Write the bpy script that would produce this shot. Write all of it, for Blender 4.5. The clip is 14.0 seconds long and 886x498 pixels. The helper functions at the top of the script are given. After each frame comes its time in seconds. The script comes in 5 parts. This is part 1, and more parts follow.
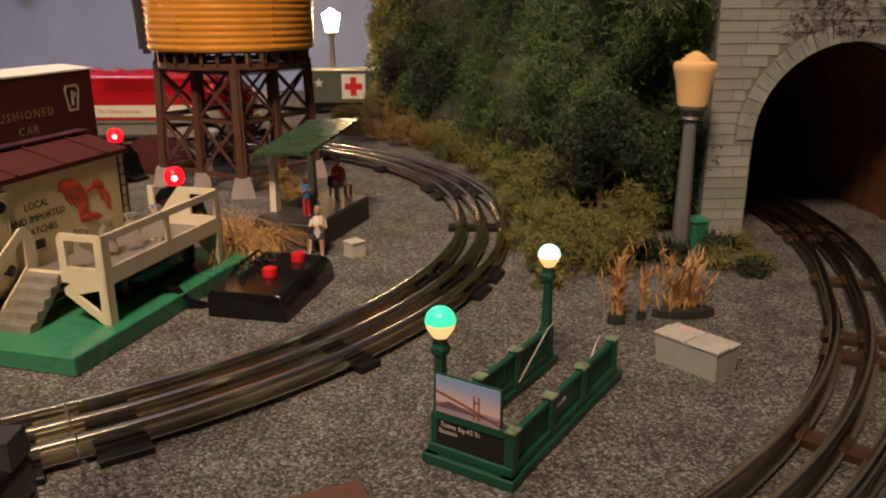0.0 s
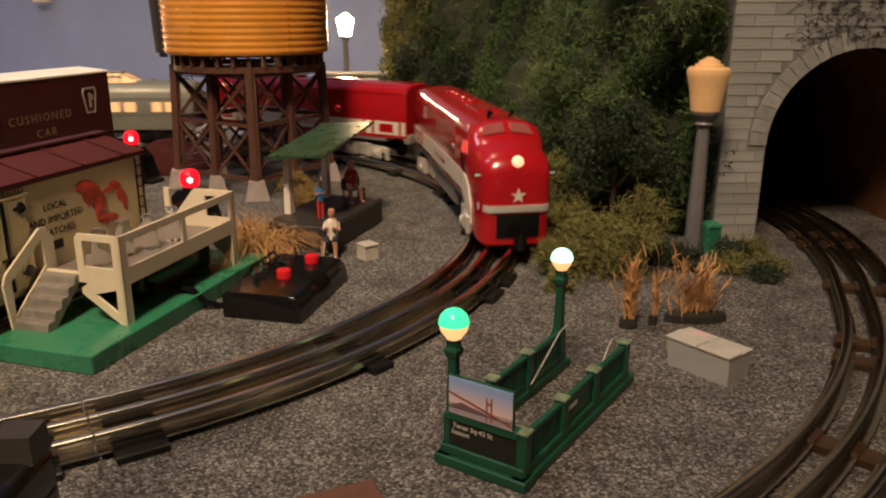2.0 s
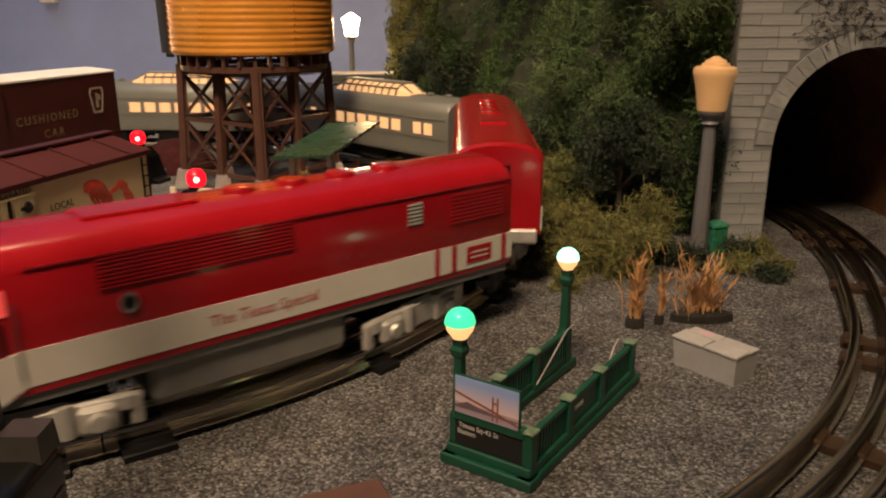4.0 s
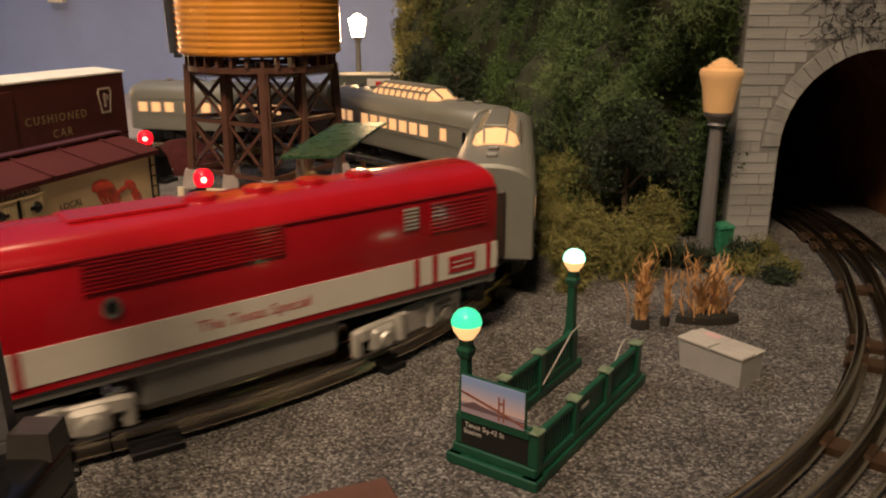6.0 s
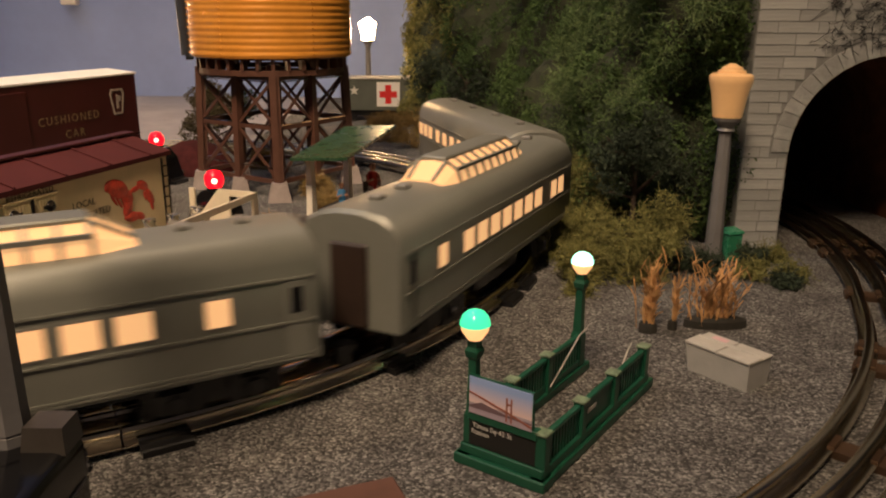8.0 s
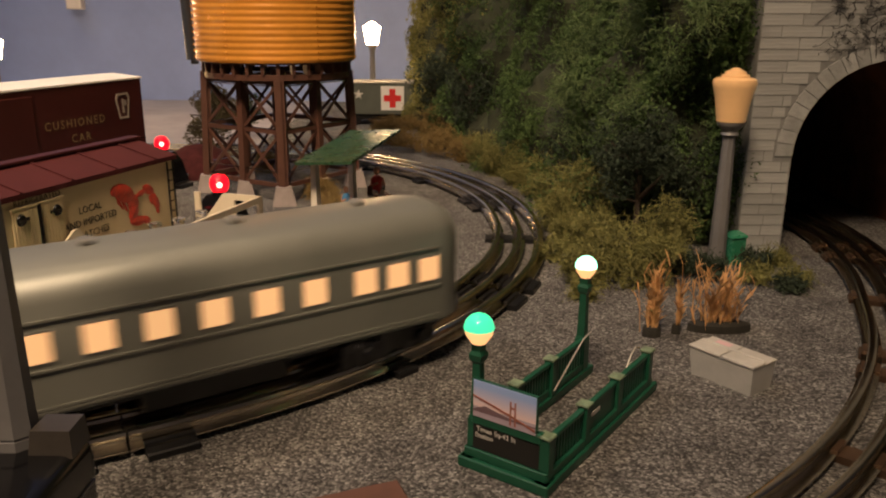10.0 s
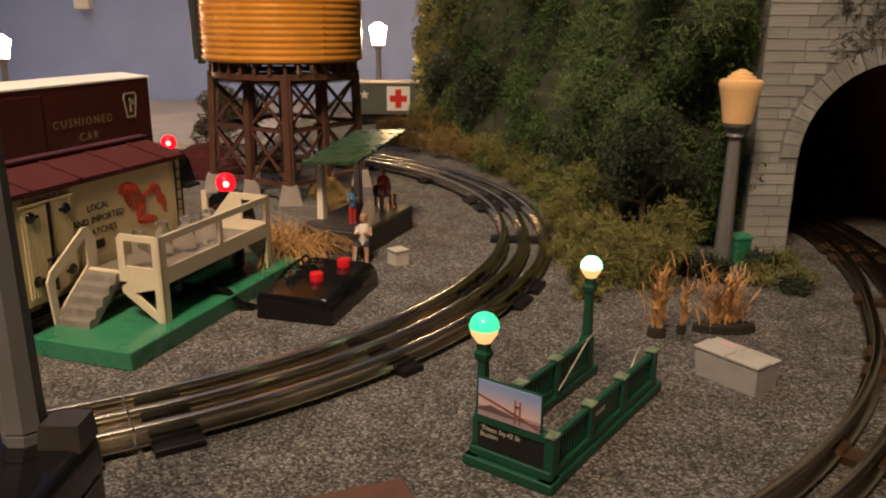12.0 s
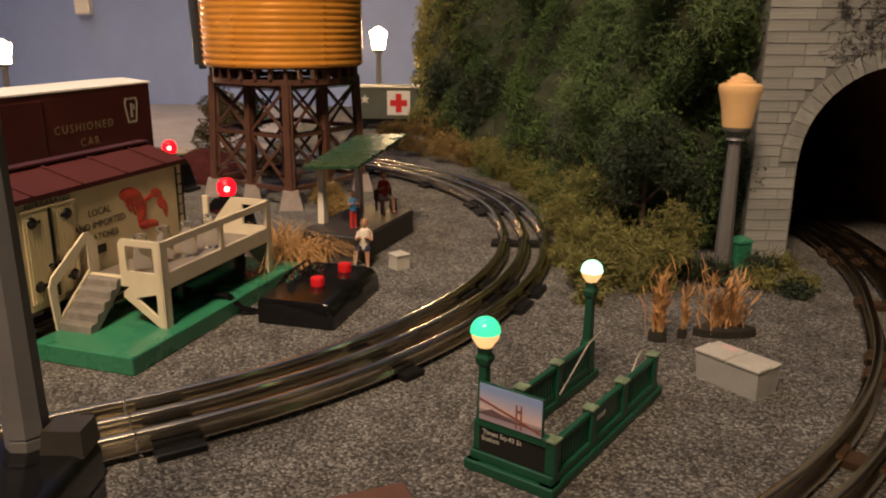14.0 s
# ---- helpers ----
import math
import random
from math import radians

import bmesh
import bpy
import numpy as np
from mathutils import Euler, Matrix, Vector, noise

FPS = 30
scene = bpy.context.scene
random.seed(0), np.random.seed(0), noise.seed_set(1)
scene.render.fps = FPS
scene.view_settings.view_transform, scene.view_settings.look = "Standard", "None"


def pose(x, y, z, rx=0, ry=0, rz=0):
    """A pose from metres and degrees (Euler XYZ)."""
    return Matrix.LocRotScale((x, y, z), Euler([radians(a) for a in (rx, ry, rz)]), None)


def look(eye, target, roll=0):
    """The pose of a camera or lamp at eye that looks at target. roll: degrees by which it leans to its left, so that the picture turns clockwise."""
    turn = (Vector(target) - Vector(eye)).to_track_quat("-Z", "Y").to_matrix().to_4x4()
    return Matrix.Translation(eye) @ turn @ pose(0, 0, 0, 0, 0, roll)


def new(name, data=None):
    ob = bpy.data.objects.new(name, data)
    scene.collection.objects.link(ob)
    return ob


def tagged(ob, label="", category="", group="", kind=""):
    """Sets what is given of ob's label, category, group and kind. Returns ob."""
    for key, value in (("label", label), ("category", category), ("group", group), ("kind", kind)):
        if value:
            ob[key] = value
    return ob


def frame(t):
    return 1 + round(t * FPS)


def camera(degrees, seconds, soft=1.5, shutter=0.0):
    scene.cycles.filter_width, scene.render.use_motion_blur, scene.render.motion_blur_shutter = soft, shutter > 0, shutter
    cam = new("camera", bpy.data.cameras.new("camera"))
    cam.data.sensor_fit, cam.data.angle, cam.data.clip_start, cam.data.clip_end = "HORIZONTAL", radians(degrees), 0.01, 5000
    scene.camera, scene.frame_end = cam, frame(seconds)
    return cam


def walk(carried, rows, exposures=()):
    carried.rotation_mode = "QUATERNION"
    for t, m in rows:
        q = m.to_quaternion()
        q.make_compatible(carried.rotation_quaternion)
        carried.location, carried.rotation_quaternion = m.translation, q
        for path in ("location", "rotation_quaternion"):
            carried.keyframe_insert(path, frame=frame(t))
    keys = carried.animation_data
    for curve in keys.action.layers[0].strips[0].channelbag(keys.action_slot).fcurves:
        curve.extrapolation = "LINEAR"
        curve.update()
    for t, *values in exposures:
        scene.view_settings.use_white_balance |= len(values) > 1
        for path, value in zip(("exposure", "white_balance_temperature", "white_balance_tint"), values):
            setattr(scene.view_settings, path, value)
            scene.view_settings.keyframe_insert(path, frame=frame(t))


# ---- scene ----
# camera: handheld over the layout, drifting slowly
cam = camera(58.14, 14.0, soft=2.1, shutter=0.6)
walk(cam, [
    (0.0, pose(0.0039, 0.0100, 0.1682, 72.797, 0.115, -2.899)),
    (0.5, pose(0.0031, 0.0093, 0.1679, 72.863, -0.039, -2.613)),
    (1.0, pose(0.0027, 0.0085, 0.1680, 72.980, -0.027, -2.388)),
    (1.5, pose(0.0026, 0.0077, 0.1681, 73.101, -0.003, -2.187)),
    (2.0, pose(0.0026, 0.0072, 0.1683, 73.107, -0.077, -2.022)),
    (2.5, pose(0.0025, 0.0068, 0.1689, 73.056, -0.048, -1.944)),
    (3.0, pose(0.0027, 0.0070, 0.1687, 73.069, 0.028, -1.833)),
    (5.5, pose(0.0017, 0.0062, 0.1682, 73.096, -0.075, -1.350)),
    (6.0, pose(0.0017, 0.0056, 0.1688, 73.121, -0.063, -1.223)),
    (6.5, pose(0.0016, 0.0055, 0.1686, 73.200, -0.184, -1.075)),
    (7.0, pose(0.0011, 0.0045, 0.1687, 73.295, -0.235, -0.981)),
    (7.5, pose(0.0009, 0.0036, 0.1691, 73.327, -0.327, -0.806)),
    (8.0, pose(0.0009, 0.0032, 0.1683, 73.428, -0.401, -0.565)),
    (10.5, pose(0.0008, 0.0015, 0.1692, 73.706, -0.372, -0.225)),
    (11.0, pose(0.0007, 0.0012, 0.1688, 73.742, -0.464, -0.121)),
    (11.5, pose(0.0004, 0.0009, 0.1685, 73.732, -0.540, 0.035)),
    (12.0, pose(0.0005, 0.0004, 0.1689, 73.709, -0.503, 0.133)),
    (12.5, pose(-0.0000, 0.0000, 0.1689, 73.773, -0.510, 0.147)),
    (13.0, pose(0.0003, 0.0003, 0.1693, 73.797, -0.491, 0.123)),
    (13.5, pose(0.0003, 0.0001, 0.1692, 73.920, -0.451, 0.102)),
    (14.0, pose(0.0002, -0.0003, 0.1694, 73.993, -0.399, 0.123)),
])

# world and lights: a dim room, a warm ceiling lamp out of view, two fills
world = bpy.data.worlds.new("room_air")
scene.world = world
world.use_nodes = True
world.node_tree.nodes["Background"].inputs[0].default_value = (0.55, 0.5, 0.5, 1)
world.node_tree.nodes["Background"].inputs[1].default_value = 0.03


def area_lamp(name, eye, target, size, watts, colour, spread=180.0):
    lamp = bpy.data.lights.new(name, "AREA")
    lamp.shape, lamp.size, lamp.energy, lamp.color = "DISK", size, watts, colour
    lamp.spread = radians(spread)
    ob = new(name, lamp)
    ob.matrix_world = look(eye, target)
    return ob


# assumed room lamp, unseen; the narrow cone dims the near and right ground
area_lamp("ceiling_lamp", (-0.35, -0.55, 1.7), (-0.22, 0.66, 0.1), 0.45, 5.3, (1.0, 0.72, 0.47), 53.0)
# added fills, out of view: overhead for the layout, bluish for the back wall
area_lamp("middle_ceiling_lamp", (-0.5, 1.0, 2.2), (-0.1, 0.7, 0.0), 0.5, 7.5, (1.0, 0.71, 0.45))
area_lamp("far_ceiling_lamp", (-1.5, 0.7, 2.2), (-0.9, 1.5, 0.2), 0.5, 8.0, (0.74, 0.82, 1.0))
scene.view_settings.exposure = 0.0


# materials
def material(name, colour, rough=0.6, metal=0.0, vary=0.15, scale=40.0, bump=0.0, bump_scale=None, glow=0.0,
             glow_colour=None, second=None, coat=0.0, spec=0.5):
    m = bpy.data.materials.new(name)
    m.use_nodes = True
    nt = m.node_tree
    b = nt.nodes["Principled BSDF"]
    b.inputs["Roughness"].default_value = rough
    b.inputs["Metallic"].default_value = metal
    b.inputs["Coat Weight"].default_value = coat
    b.inputs["Specular IOR Level"].default_value = spec
    c = (*colour, 1)
    if vary > 0 or second:
        co = nt.nodes.new("ShaderNodeTexCoord")
        n1 = nt.nodes.new("ShaderNodeTexNoise")
        n1.inputs["Scale"].default_value = scale
        n1.inputs["Detail"].default_value = 6
        n1.inputs["Roughness"].default_value = 0.7
        nt.links.new(co.outputs["Object"], n1.inputs["Vector"])
        ramp = nt.nodes.new("ShaderNodeValToRGB")
        lo = tuple(v * (1 - vary) for v in colour)
        hi = second or tuple(min(1, v * (1 + vary)) for v in colour)
        ramp.color_ramp.elements[0].position, ramp.color_ramp.elements[1].position = 0.35, 0.65
        ramp.color_ramp.elements[0].color, ramp.color_ramp.elements[1].color = (*lo, 1), (*hi, 1)
        nt.links.new(n1.outputs["Fac"], ramp.inputs["Fac"])
        nt.links.new(ramp.outputs["Color"], b.inputs["Base Color"])
        rr = nt.nodes.new("ShaderNodeMapRange")
        rr.inputs["To Min"].default_value, rr.inputs["To Max"].default_value = max(0, rough - 0.12), min(1, rough + 0.12)
        nt.links.new(n1.outputs["Fac"], rr.inputs["Value"])
        nt.links.new(rr.outputs["Result"], b.inputs["Roughness"])
        if bump > 0:
            n2 = nt.nodes.new("ShaderNodeTexNoise")
            n2.inputs["Scale"].default_value = bump_scale or scale * 6
            n2.inputs["Detail"].default_value = 4
            nt.links.new(co.outputs["Object"], n2.inputs["Vector"])
            bp = nt.nodes.new("ShaderNodeBump")
            bp.inputs["Strength"].default_value = bump
            bp.inputs["Distance"].default_value = 0.001
            nt.links.new(n2.outputs["Fac"], bp.inputs["Height"])
            nt.links.new(bp.outputs["Normal"], b.inputs["Normal"])
    else:
        b.inputs["Base Color"].default_value = c
    if glow > 0:
        b.inputs["Emission Color"].default_value = (*(glow_colour or colour), 1)
        b.inputs["Emission Strength"].default_value = glow
    return m


def glass(name, colour=(0.9, 0.93, 0.93), rough=0.05):
    m = bpy.data.materials.new(name)
    m.use_nodes = True
    b = m.node_tree.nodes["Principled BSDF"]
    b.inputs["Base Color"].default_value = (*colour, 1)
    b.inputs["Roughness"].default_value = rough
    b.inputs["Transmission Weight"].default_value = 0.96
    b.inputs["IOR"].default_value = 1.22
    return m


def gravel_material():
    m = bpy.data.materials.new("grey_ballast_mat")
    m.use_nodes = True
    nt = m.node_tree
    b = nt.nodes["Principled BSDF"]
    b.inputs["Roughness"].default_value = 0.9
    b.inputs["Specular IOR Level"].default_value = 0.25
    co = nt.nodes.new("ShaderNodeTexCoord")
    v = nt.nodes.new("ShaderNodeTexVoronoi")
    v.inputs["Scale"].default_value = 980
    v.inputs["Randomness"].default_value = 1.0
    warp = nt.nodes.new("ShaderNodeTexNoise")
    warp.inputs["Scale"].default_value = 900
    mix = nt.nodes.new("ShaderNodeMix")
    mix.data_type = "VECTOR"
    mix.inputs["Factor"].default_value = 0.0005
    nt.links.new(co.outputs["Object"], warp.inputs["Vector"])
    nt.links.new(co.outputs["Object"], mix.inputs[4])
    nt.links.new(warp.outputs["Color"], mix.inputs[5])
    nt.links.new(mix.outputs[1], v.inputs["Vector"])
    r = nt.nodes.new("ShaderNodeValToRGB")
    e = r.color_ramp.elements
    e[0].position, e[0].color = 0.0, (0.030, 0.029, 0.030, 1)
    e[1].position, e[1].color = 1.0, (0.30, 0.30, 0.302, 1)
    for p, c in ((0.35, (0.068, 0.066, 0.067, 1)), (0.6, (0.115, 0.112, 0.113, 1)), (0.85, (0.185, 0.18, 0.18, 1))):
        k = e.new(p)
        k.color = c
    sep = nt.nodes.new("ShaderNodeSeparateColor")
    nt.links.new(v.outputs["Color"], sep.inputs[0])
    nt.links.new(sep.outputs[0], r.inputs["Fac"])
    big = nt.nodes.new("ShaderNodeTexNoise")
    big.inputs["Scale"].default_value = 40
    big.inputs["Detail"].default_value = 5
    nt.links.new(co.outputs["Object"], big.inputs["Vector"])
    tint = nt.nodes.new("ShaderNodeValToRGB")
    tint.color_ramp.elements[0].position, tint.color_ramp.elements[1].position = 0.3, 0.7
    tint.color_ramp.elements[0].color, tint.color_ramp.elements[1].color = (0.68, 0.66, 0.63, 1), (1.24, 1.22, 1.16, 1)
    nt.links.new(big.outputs["Fac"], tint.inputs["Fac"])
    mul = nt.nodes.new("ShaderNodeMix")
    mul.data_type, mul.blend_type = "RGBA", "MULTIPLY"
    mul.inputs["Factor"].default_value = 1.0
    nt.links.new(r.outputs["Color"], mul.inputs[6])
    nt.links.new(tint.outputs["Color"], mul.inputs[7])
    nt.links.new(mul.outputs[2], b.inputs["Base Color"])
    bp = nt.nodes.new("ShaderNodeBump")
    bp.inputs["Strength"].default_value = 0.35
    bp.inputs["Distance"].default_value = 0.0015
    inv = nt.nodes.new("ShaderNodeMath")
    inv.operation = "SUBTRACT"
    inv.inputs[0].default_value = 1.0
    nt.links.new(v.outputs["Distance"], inv.inputs[1])
    nt.links.new(inv.outputs[0], bp.inputs["Height"])
    nt.links.new(bp.outputs["Normal"], b.inputs["Normal"])
    return m


def vary_by_object(m, low, high):
    """Lets every block of one material have a shade of its own."""
    nt = m.node_tree
    b = nt.nodes["Principled BSDF"]
    link = b.inputs["Base Color"].links[0]
    info = nt.nodes.new("ShaderNodeObjectInfo")
    mr = nt.nodes.new("ShaderNodeMapRange")
    mr.inputs["To Min"].default_value, mr.inputs["To Max"].default_value = low, high
    nt.links.new(info.outputs["Random"], mr.inputs["Value"])
    mul = nt.nodes.new("ShaderNodeVectorMath")
    mul.operation = "SCALE"
    nt.links.new(link.from_socket, mul.inputs[0])
    nt.links.new(mr.outputs["Result"], mul.inputs["Scale"])
    nt.links.new(mul.outputs[0], b.inputs["Base Color"])


GRAVEL = gravel_material()
SKY_WALL = material("painted_sky_wall", (0.25, 0.335, 0.63), 0.9, vary=0.12, scale=2.0)
ROOM = material("room_plaster", (0.45, 0.42, 0.40), 0.9, vary=0.05, scale=3)
STEEL = material("tubular_rail_steel", (0.66, 0.60, 0.49), 0.21, 1.0, vary=0.12, scale=25)
TIE = material("black_tie_steel", (0.012, 0.012, 0.013), 0.45, 0.3, vary=0.4, scale=80)
RUST_TIE = material("brown_tie_steel", (0.085, 0.05, 0.03), 0.5, 0.5, vary=0.3, scale=80)
STONE = material("cast_grey_stone", (0.315, 0.322, 0.318), 0.85, vary=0.2, scale=50, bump=0.5, bump_scale=500)
vary_by_object(STONE, 0.86, 1.14)
MORTAR = material("grey_mortar", (0.20, 0.203, 0.20), 0.9, vary=0.15, scale=60)
SOOT = material("soot", (0.015, 0.014, 0.014), 0.8, vary=0.3, scale=300)
TUNNEL = material("brown_tunnel_lining", (0.15, 0.070, 0.036), 0.9, vary=0.5, scale=20, bump=0.3, spec=0.15)
BROWN = material("brown_plastic_lattice", (0.085, 0.038, 0.026), 0.45, vary=0.15, scale=60)
AMBER = material("amber_ribbed_tank", (0.64, 0.27, 0.04), 0.24, 0.12, vary=0.12, scale=20, coat=0.4)
TANK_PIPE = material("dark_tank_pipe", (0.03, 0.035, 0.045), 0.35, vary=0.1)
CONCRETE = material("grey_footing", (0.26, 0.22, 0.21), 0.8, vary=0.15, scale=90)
RED = material("red_locomotive_paint", (0.37, 0.007, 0.013), 0.22, vary=0.06, scale=30, coat=0.3)
WHITE = material("cream_white_paint", (0.68, 0.64, 0.56), 0.35, vary=0.05, scale=30)
END_DOOR = material("dark_brown_door", (0.032, 0.019, 0.014), 0.5, vary=0.2, scale=60)
BAND = material("silver_band_paint", (0.60, 0.59, 0.56), 0.35, 0.3, vary=0.08, scale=60)
SILVER = material("silver_car_paint", (0.235, 0.238, 0.210), 0.46, 0.35, vary=0.06, scale=30)
DARK_ROOF = material("grey_underframe", (0.24, 0.235, 0.22), 0.5, 0.3, vary=0.1)
BLACK = material("black_plastic", (0.006, 0.006, 0.007), 0.16, vary=0.2, scale=60)
TRUCK = material("cast_silver_truck", (0.50, 0.48, 0.44), 0.35, 0.35, vary=0.2, scale=100)
WINDOW_LIT = material("lit_car_window", (0.6, 0.36, 0.18), 0.4, vary=0, glow=0.80, glow_colour=(1.0, 0.52, 0.22))
WINDOW_RED = material("red_lit_cab_glass", (0.8, 0.10, 0.08), 0.15, vary=0, glow=0.55, glow_colour=(1.0, 0.10, 0.08))
SCREEN = material("cab_windscreen", (0.20, 0.05, 0.05), 0.12, vary=0, glow=0.10, glow_colour=(1.0, 0.25, 0.2))
HEADLAMP = material("headlamp_glow", (1, 0.7, 0.5), 0.3, vary=0, glow=1.0, glow_colour=(1.0, 0.42, 0.26))
MAROON = material("maroon_boxcar_paint", (0.055, 0.010, 0.010), 0.45, vary=0.15, scale=25)
MAROON_ROOF = material("faded_maroon_roof", (0.072, 0.016, 0.017), 0.75, spec=0.2, vary=0.15, scale=25)
CREAM = material("cream_reefer_paint", (0.66, 0.55, 0.33), 0.4, vary=0.06, scale=30)
GREEN = material("green_enamel_tin", (0.035, 0.21, 0.115), 0.28, vary=0.1, scale=20, coat=0.2)
DARK_GREEN = material("dark_green_plastic", (0.010, 0.075, 0.042), 0.4, vary=0.12, scale=50)
ROOF_GREEN = material("green_shelter_roof", (0.024, 0.064, 0.033), 0.28, vary=0.15, scale=60)
IVORY = material("ivory_painted_tin", (0.70, 0.62, 0.47), 0.35, vary=0.06, scale=40)
DECK = material("brown_grey_deck", (0.18, 0.15, 0.13), 0.55, vary=0.15, scale=50)
STAIR = material("worn_grey_stair", (0.19, 0.175, 0.16), 0.6, vary=0.3, scale=90)
GREY = material("grey_plastic", (0.43, 0.425, 0.405), 0.5, vary=0.08, scale=60)
LIGHT_GREY = material("light_grey_stone_plastic", (0.47, 0.45, 0.41), 0.55, vary=0.1, scale=60)
LAMP_POST = material("grey_lamp_post", (0.175, 0.172, 0.178), 0.4, vary=0.08, scale=60)
# unlit globe: some light is put into the plastic as a faint glow
AMBER_GLOBE = material("amber_globe_plastic", (0.80, 0.48, 0.22), 0.22, vary=0.05, scale=40, glow=0.10, glow_colour=(1.0, 0.55, 0.22))
LAMP_LIT = material("lit_lamp_globe", (1, 0.8, 0.5), 0.4, vary=0, glow=160, glow_colour=(1.0, 0.60, 0.27))
GLOBE_GREEN = material("green_lit_glass", (0.02, 0.7, 0.32), 0.2, vary=0, glow=1.15, glow_colour=(0.07, 0.80, 0.38))
GLOBE_TOP = material("white_green_lit_glass", (0.5, 0.95, 0.8), 0.2, vary=0, glow=3.5, glow_colour=(0.30, 1.0, 0.66))
GLOBE_WARM = material("warm_lit_glass", (0.9, 0.6, 0.3), 0.25, vary=0, glow=1.2, glow_colour=(1.0, 0.52, 0.20))
RED_LAMP = material("red_lit_lens", (0.35, 0.004, 0.006), 0.25, vary=0, glow=2.4, glow_colour=(1.0, 0.004, 0.012))
HOT_SPOT = material("red_lens_hot_spot", (1.0, 0.5, 0.4), 0.3, vary=0, glow=5, glow_colour=(1.0, 0.42, 0.32))
WORN_CAP = material("worn_pale_green", (0.16, 0.22, 0.14), 0.45, vary=0.45, scale=260)
DARK_BLOCK = material("dark_platform_block", (0.03, 0.028, 0.027), 0.5, vary=0.2, scale=60)
RED_BUTTON = material("red_button", (0.60, 0.012, 0.02), 0.35, vary=0.05)
CHROME = material("chrome", (0.75, 0.75, 0.74), 0.12, 1.0, vary=0.05)
INK = material("black_ink", (0.012, 0.011, 0.010), 0.6, vary=0)
GOLD = material("yellow_lettering", (0.21, 0.155, 0.08), 0.6, vary=0)
DULL = material("dull_grey_lettering", (0.30, 0.27, 0.23), 0.6, vary=0.15, scale=300)
PALE = material("pale_lettering", (0.62, 0.60, 0.55), 0.6, vary=0)
LOBSTER = material("lobster_red", (0.52, 0.055, 0.03), 0.45, vary=0.35, scale=150)
OLIVE = material("grey_olive_car", (0.085, 0.095, 0.08), 0.6, vary=0.12)
CROSS_RED = material("cross_red", (0.60, 0.02, 0.02), 0.6, vary=0.05)
BACKING = material("white_panel", (0.75, 0.73, 0.70), 0.6, vary=0.04)
JAR = glass("bottle_glass")
STRAW = material("dry_straw", (0.38, 0.215, 0.08), 0.8, vary=0.4, scale=60)
REED = material("orange_reed", (0.55, 0.30, 0.12), 0.75, vary=0.35, scale=60)
HEAP = material("matt_dark_maroon", (0.045, 0.012, 0.012), 0.95, vary=0.35, scale=60, bump=0.5, spec=0.1)
BLOCK = material("grey_brown_plastic", (0.055, 0.048, 0.042), 0.35, vary=0.25, scale=50)
SOIL = material("dark_soil", (0.02, 0.018, 0.014), 0.9, vary=0.4, scale=200)
BARK = material("bark", (0.05, 0.035, 0.025), 0.9, vary=0.3, scale=200)
HILL = material("hill_earth", (0.030, 0.036, 0.018), 0.95, vary=0.4, scale=30)
BRICK_RED = material("red_brown_brick", (0.105, 0.046, 0.032), 0.8, vary=0.15, scale=60)
CLOTH = material("lilac_grey_cloth", (0.30, 0.28, 0.30), 0.95, vary=0.15, scale=9)
# lamp glare on the boxcar roof, put into its colour as white
ROOF_GLARE = material("white_roof_glare", (0.75, 0.74, 0.72), 0.95, vary=0.06, scale=40)
POSTER_PINK = material("poster_pink", (0.62, 0.40, 0.42), 0.4, vary=0.05)
POSTER_RUST = material("poster_rust", (0.30, 0.11, 0.08), 0.4, vary=0)
POSTER_HILL = material("poster_hill", (0.17, 0.11, 0.13), 0.4, vary=0.2)
POSTER_SEA = material("poster_sea", (0.40, 0.33, 0.40), 0.4, vary=0.1)
SKIN = material("painted_flesh", (0.42, 0.22, 0.14), 0.6, vary=0.1)
BLUE = material("painted_blue", (0.03, 0.16, 0.36), 0.6, vary=0.1)
NAVY = material("painted_navy", (0.02, 0.025, 0.06), 0.6, vary=0.1)
FIG_RED = material("painted_red", (0.45, 0.03, 0.025), 0.6, vary=0.1)
FIG_WHITE = material("painted_white", (0.68, 0.62, 0.54), 0.6, vary=0.1)


def leaf_material(name, dark, light):
    m = bpy.data.materials.new(name)
    m.use_nodes = True
    nt = m.node_tree
    b = nt.nodes["Principled BSDF"]
    b.inputs["Roughness"].default_value = 0.85
    b.inputs["Specular IOR Level"].default_value = 0.2
    g = nt.nodes.new("ShaderNodeNewGeometry")
    co = nt.nodes.new("ShaderNodeTexCoord")
    n = nt.nodes.new("ShaderNodeTexNoise")
    n.inputs["Scale"].default_value = 16
    n.inputs["Detail"].default_value = 3
    nt.links.new(co.outputs["Object"], n.inputs["Vector"])
    add = nt.nodes.new("ShaderNodeMath")
    add.operation = "MULTIPLY_ADD"
    add.inputs[1].default_value = 0.5
    nt.links.new(g.outputs["Random Per Island"], add.inputs[0])
    mr = nt.nodes.new("ShaderNodeMapRange")
    mr.inputs["From Min"].default_value, mr.inputs["From Max"].default_value = 0.3, 0.7
    mr.inputs["To Min"].default_value, mr.inputs["To Max"].default_value = 0.0, 0.5
    nt.links.new(n.outputs["Fac"], mr.inputs["Value"])
    nt.links.new(mr.outputs["Result"], add.inputs[2])
    r = nt.nodes.new("ShaderNodeValToRGB")
    r.color_ramp.elements[0].color, r.color_ramp.elements[1].color = (*dark, 1), (*light, 1)
    nt.links.new(add.outputs[0], r.inputs["Fac"])
    nt.links.new(r.outputs["Color"], b.inputs["Base Color"])
    return m


